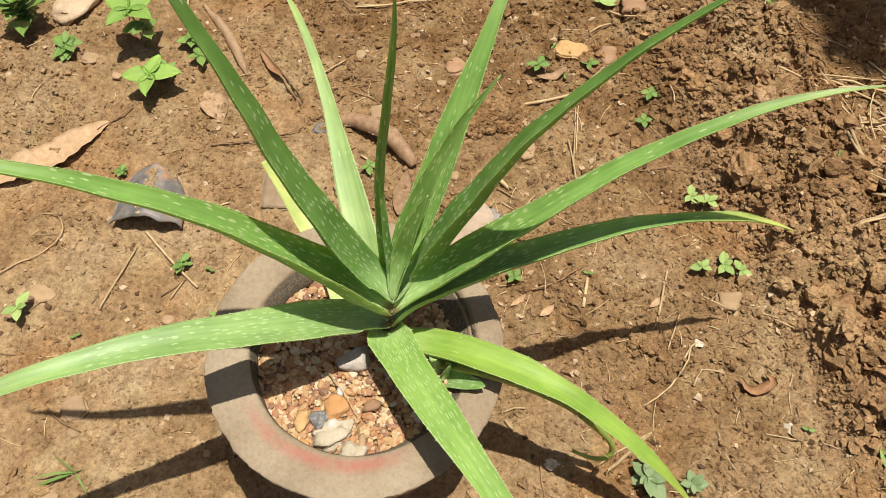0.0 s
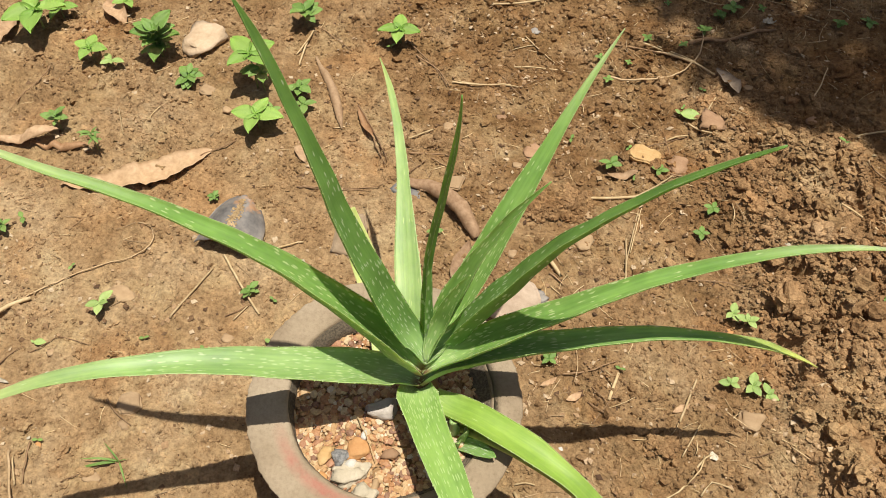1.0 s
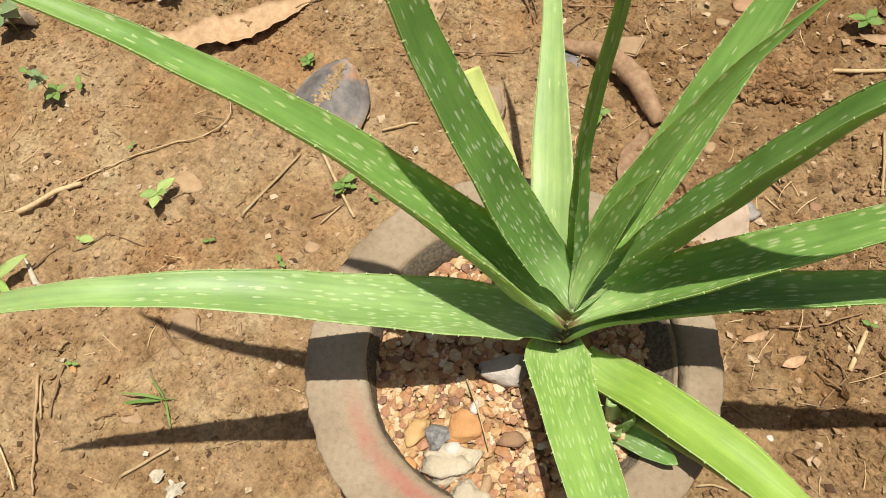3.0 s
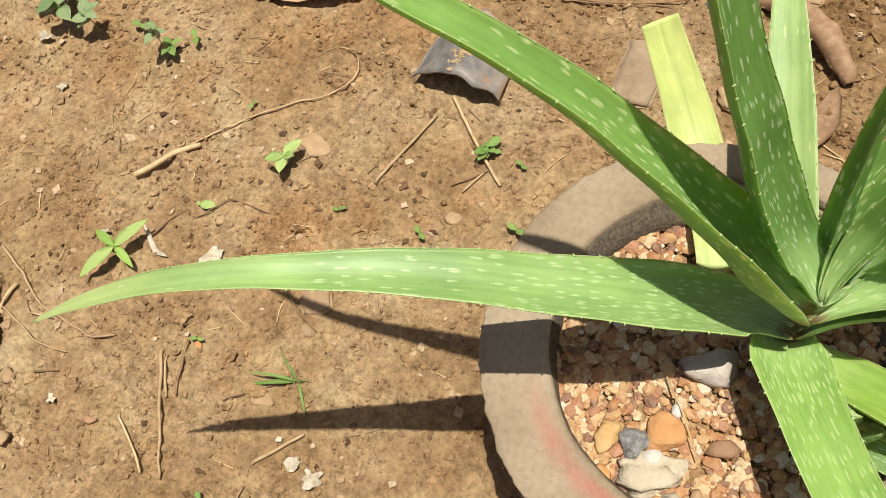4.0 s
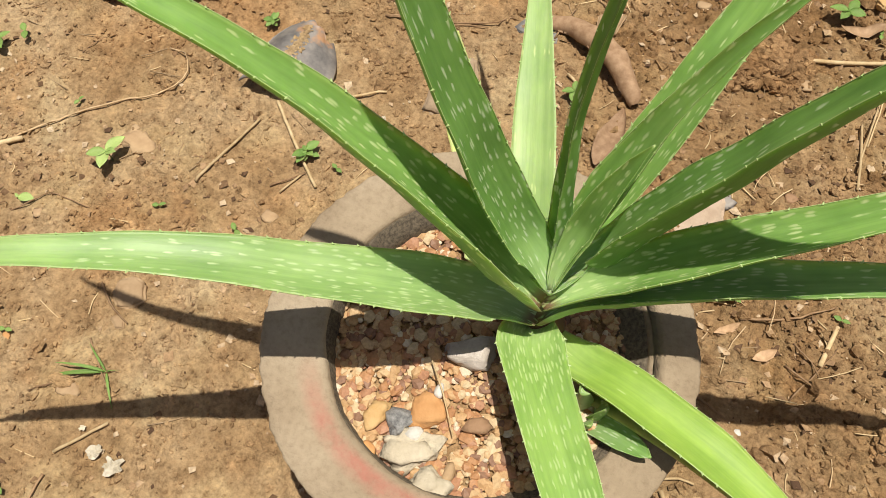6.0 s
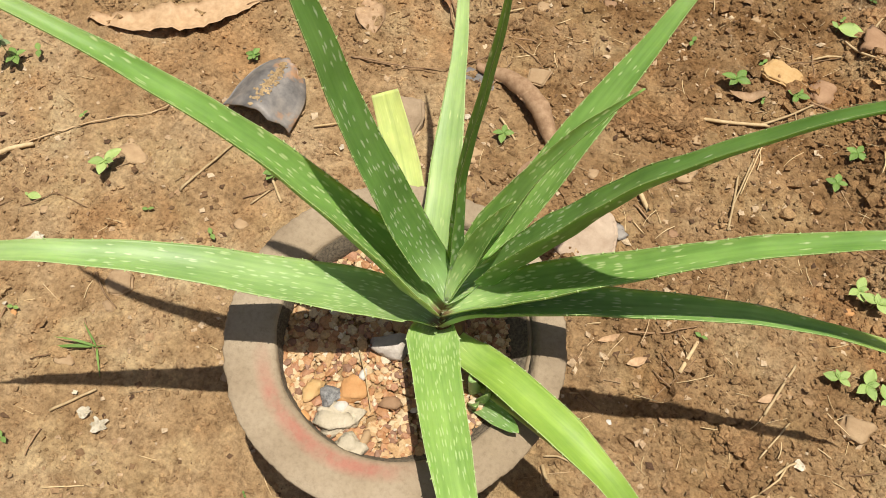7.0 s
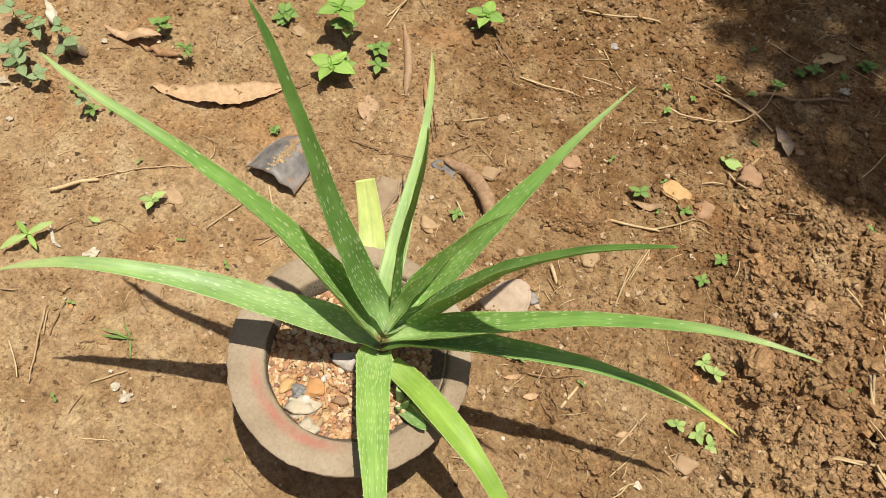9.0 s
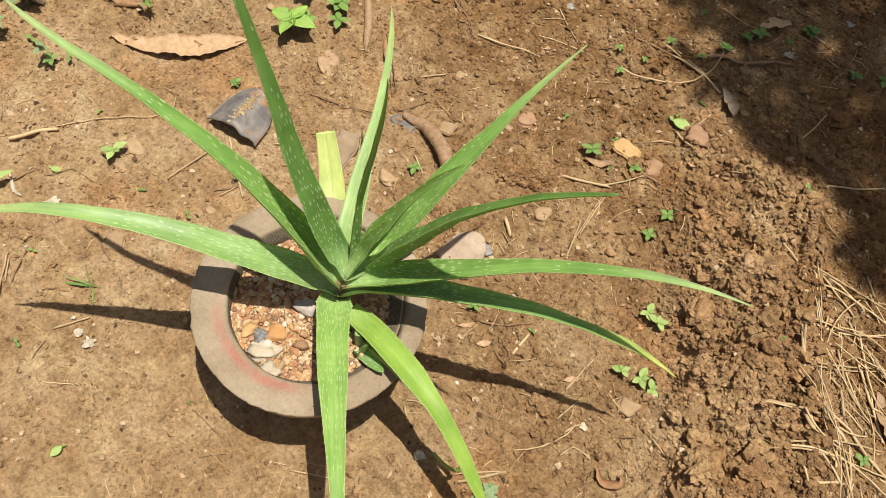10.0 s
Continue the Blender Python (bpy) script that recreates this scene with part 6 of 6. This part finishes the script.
twig('twig', 0.001, [(0.126, 0.074), (0.154, 0.065)])
twig('twig', 0.001, [(-0.737, 0.468), (-0.76, 0.371)])
twig('straw', 0.0008, [(-0.588, 0.414), (-0.557, 0.367)])
twig('straw', 0.0018, [(-0.096, 0.788), (0.031, 0.836)])
twig('twig', 0.0013, [(-0.211, 0.678), (-0.16, 0.636), (-0.118, 0.588)])
twig('straw', 0.0013, [(-0.113, 0.599), (-0.024, 0.621)])
twig('twig', 0.0018, [(-0.238, 0.514), (-0.201, 0.471), (-0.164, 0.424)])
twig('twig', 0.001, [(-0.275, 0.346), (-0.176, 0.369), (-0.146, 0.394)])
twig('twig', 0.0008, [(-0.041, 0.635), (-0.007, 0.607), (0.018, 0.595)])
twig('straw', 0.0008, [(-0.026, 0.732), (0.009, 0.701), (0.034, 0.688)])
twig('twig', 0.001, [(-0.35, 0.659), (-0.284, 0.622)])
twig('straw', 0.0017, [(-0.363, 0.628), (-0.356, 0.572)])
twig('straw', 0.0014, [(-0.356, 0.65), (-0.369, 0.593)])
twig('straw', 0.001, [(-0.032, 0.659), (0.051, 0.673)])
twig('straw', 0.0008, [(-0.041, 0.697), (-0.008, 0.714)])
twig('twig', 0.001, [(0.115, 0.749), (0.095, 0.785)])
twig('twig', 0.0007, [(0.177, 0.793), (0.303, 0.806)])
twig('twig', 0.0011, [(0.146, 0.153), (0.177, 0.164), (0.209, 0.191)])
twig('twig', 0.0008, [(0.185, 0.146), (0.213, 0.123)])
twig('twig', 0.0013, [(0.102, 0.296), (0.125, 0.281)])
twig('straw', 0.0013, [(0.202, 0.31), (0.192, 0.382)])
twig('straw', 0.0008, [(0.201, 0.359), (0.205, 0.437)])
twig('straw', 0.0014, [(-0.075, 0.338), (-0.046, 0.314)])
twig('straw', 0.0008, [(-0.294, -0.226), (-0.258, -0.207)])
twig('twig', 0.001, [(-0.289, 0.123), (-0.263, 0.147)])
twig('twig', 0.0007, [(-0.353, 0.102), (-0.351, 0.122)])
twig('twig', 0.001, [(-0.103, 0.375), (-0.095, 0.416)])
twig('straw', 0.0014, [(-0.148, 0.468), (-0.115, 0.498)])
twig('straw', 0.002, [(0.228, -0.055), (0.274, -0.013)])
twig('twig', 0.0013, [(0.159, -0.044), (0.165, -0.084)])
twig('twig', 0.001, [(0.184, 0.128), (0.216, 0.109)])
twig('twig', 0.001, [(0.404, 0.124), (0.377, 0.108)])
twig('twig', 0.0008, [(0.544, 0.581), (0.584, 0.615)])
twig('straw', 0.0014, [(0.543, 0.363), (0.58, 0.306)])
twig('straw', 0.0013, [(0.543, 0.408), (0.6, 0.416)])
twig('twig', 0.001, [(0.371, 0.047), (0.375, 0.022)])
twig('twig', 0.0011, [(0.436, 0.032), (0.439, -0.012)])
slab("stone", STONES["yellow"], "flat yellow-ochre stone lying on the ground", 0.196, 0.535, 0.047, 0.032, 0.010, -12, 4, ((-1, -0.4), (-0.86, -0.82), (-0.4, -1), (0.2, -0.86), (0.74, -0.9), (0.97, -0.5), (0.92, 0.1), (1, 0.5), (0.6, 0.88), (0.1, 0.8), (-0.35, 1), (-0.8, 0.84), (-0.9, 0.3)), "stone")
stone('red', (0.283, 0.608), 0.040, 0.038)
stone('red', (0.244, 0.528), 0.034, 0.034)
stone('clod', (0.399, 0.319), 0.037, 0.047)
stone('clod', (0.432, 0.427), 0.028, 0.032)
stone('tan', (-0.088, 0.28), 0.031, 0.023)
dry_leaf([(-0.012, 0.312), (-0.013, 0.280), (-0.018, 0.248)], 0.026, DRY_ROLLED, "dull pinkish-brown flake of dead leaf behind the plant", 0.25, 0.006)
stone('tan', (0.138, 0.359), 0.030, 0.027)
stone('tan', (-0.438, 0.121), 0.039, 0.027)
stone('red', (0.037, 0.492), 0.027, 0.034)
stone('white', (0.163, 0.061), 0.007, 0.006)
stone('white', (0.173, -0.046), 0.016, 0.013)
stone('orange', (0.341, 0.275), 0.013, 0.011)
stone('tan', (0.492, 0.268), 0.014, 0.012)
stone('grey', (0.092, 0.257), 0.036, 0.020)
stone('grey', (0.053, 0.219), 0.010, 0.009)
stone('tan', (0.017, 0.27), 0.008, 0.009)
stone('tan', (0.021, 0.464), 0.016, 0.012)
stone('tan', (0.022, 0.417), 0.009, 0.008)
stone('tan', (0.145, 0.612), 0.020, 0.014)
stone('tan', (-0.094, 0.511), 0.020, 0.020)
stone('red', (-0.023, 0.553), 0.018, 0.014)
stone('grey', (-0.013, 0.748), 0.018, 0.017)
stone('clod', (0.466, 0.218), 0.020, 0.017)
stone('clod', (0.504, 0.147), 0.042, 0.042)
stone('clod', (0.504, 0.314), 0.017, 0.018)
stone('clod', (0.432, 0.169), 0.023, 0.017)
stone('clod', (0.279, 0.379), 0.017, 0.015)
stone('clod', (0.28, 0.546), 0.021, 0.020)
stone('clod', (0.338, 0.523), 0.023, 0.021)
stone('clod', (0.33, 0.369), 0.018, 0.017)
stone('clod', (0.453, 0.332), 0.019, 0.018)
stone('clod', (0.401, 0.249), 0.016, 0.014)
stone('clod', (0.465, 0.37), 0.018, 0.016)
stone('tan', (-0.428, 0.454), 0.017, 0.015)
stone('tan', (-0.479, 0.017), 0.013, 0.011)
stone('tan', (-0.125, -0.19), 0.014, 0.008)
stone('tan', (-0.159, -0.176), 0.009, 0.007)
stone('clod', (-0.36, -0.11), 0.023, 0.014)
stone('tan', (-0.165, -0.261), 0.010, 0.008)
stone('tan', (0.375, 0.156), 0.030, 0.029)
stone('clod', (0.253, 0.357), 0.017, 0.015)
stone('red', (0.151, 0.279), 0.011, 0.011)
stone('clod', (0.387, 0.496), 0.019, 0.017)
stone('clod', (0.442, 0.573), 0.021, 0.019)
stone('clod', (0.432, 0.502), 0.024, 0.021)
stone('clod', (0.351, 0.449), 0.022, 0.021)
stone('clod', (0.494, 0.431), 0.015, 0.015)
stone('clod', (0.438, 0.224), 0.018, 0.017)
stone('clod', (0.497, 0.224), 0.020, 0.017)
stone('clod', (0.544, 0.19), 0.021, 0.018)
stone('clod', (0.463, 0.157), 0.019, 0.025)
stone('pale', (-0.524, 0.581), 0.060, 0.082)
stone('tan', (-0.474, 0.483), 0.028, 0.022)
stone('tan', (0.134, 0.405), 0.016, 0.014)
stone('clod', (0.332, 0.489), 0.019, 0.020)
stone('clod', (0.384, 0.478), 0.020, 0.019)
stone('clod', (0.419, 0.555), 0.019, 0.018)
stone('clod', (0.404, 0.449), 0.017, 0.017)
stone('clod', (0.473, 0.58), 0.028, 0.022)
stone('clod', (0.382, 0.376), 0.022, 0.020)
stone('clod', (0.468, 0.456), 0.020, 0.019)
stone('clod', (0.505, 0.391), 0.021, 0.020)
stone('tan', (-0.768, -0.042), 0.022, 0.016)
stone('tan', (-0.76, 0.067), 0.013, 0.014)
stone('tan', (-0.656, 0.099), 0.016, 0.013)
stone('tan', (-0.353, -0.112), 0.024, 0.018)
stone('tan', (-0.541, -0.231), 0.009, 0.007)
stone('tan', (-0.558, -0.234), 0.013, 0.010)
stone('tan', (-0.438, -0.132), 0.010, 0.008)
stone('pale', (-0.382, 0.23), 0.011, 0.011)
stone('tan', (-0.556, -0.302), 0.016, 0.013)
stone('orange', (-0.431, -0.095), 0.009, 0.007)
stone('tan', (-0.273, 0.094), 0.017, 0.014)
stone('red', (-0.49, -0.19), 0.017, 0.008)
stone('tan', (-0.563, -0.166), 0.008, 0.008)
stone('tan', (0.14, 0.359), 0.021, 0.018)
stone('red', (0.041, 0.486), 0.017, 0.022)
stone('tan', (0.048, 0.312), 0.014, 0.016)
for x, y, d in [(-0.739, 0.092, 0.012), (-0.792, -0.001, 0.009), (-0.579, -0.037, 0.009), (-0.466, -0.015, 0.021), (-0.526, -0.189, 0.009), (-0.279, -0.153, 0.020), (-0.300, -0.150, 0.014), (-0.32, -0.137, 0.006), (-0.446, -0.091, 0.005)]:
    paper_scrap(x, y, d)
for x, y, d in [(0.391, 0.386, 0.007), (-0.11, 0.323, 0.008), (-0.219, 0.225, 0.007)]:
    paper_scrap(x, y, d)
for x, y, d in [(0.427, 0.009, 0.018), (0.336, 0.099, 0.011), (0.172, -0.05, 0.015)]:
    paper_scrap(x, y, d)
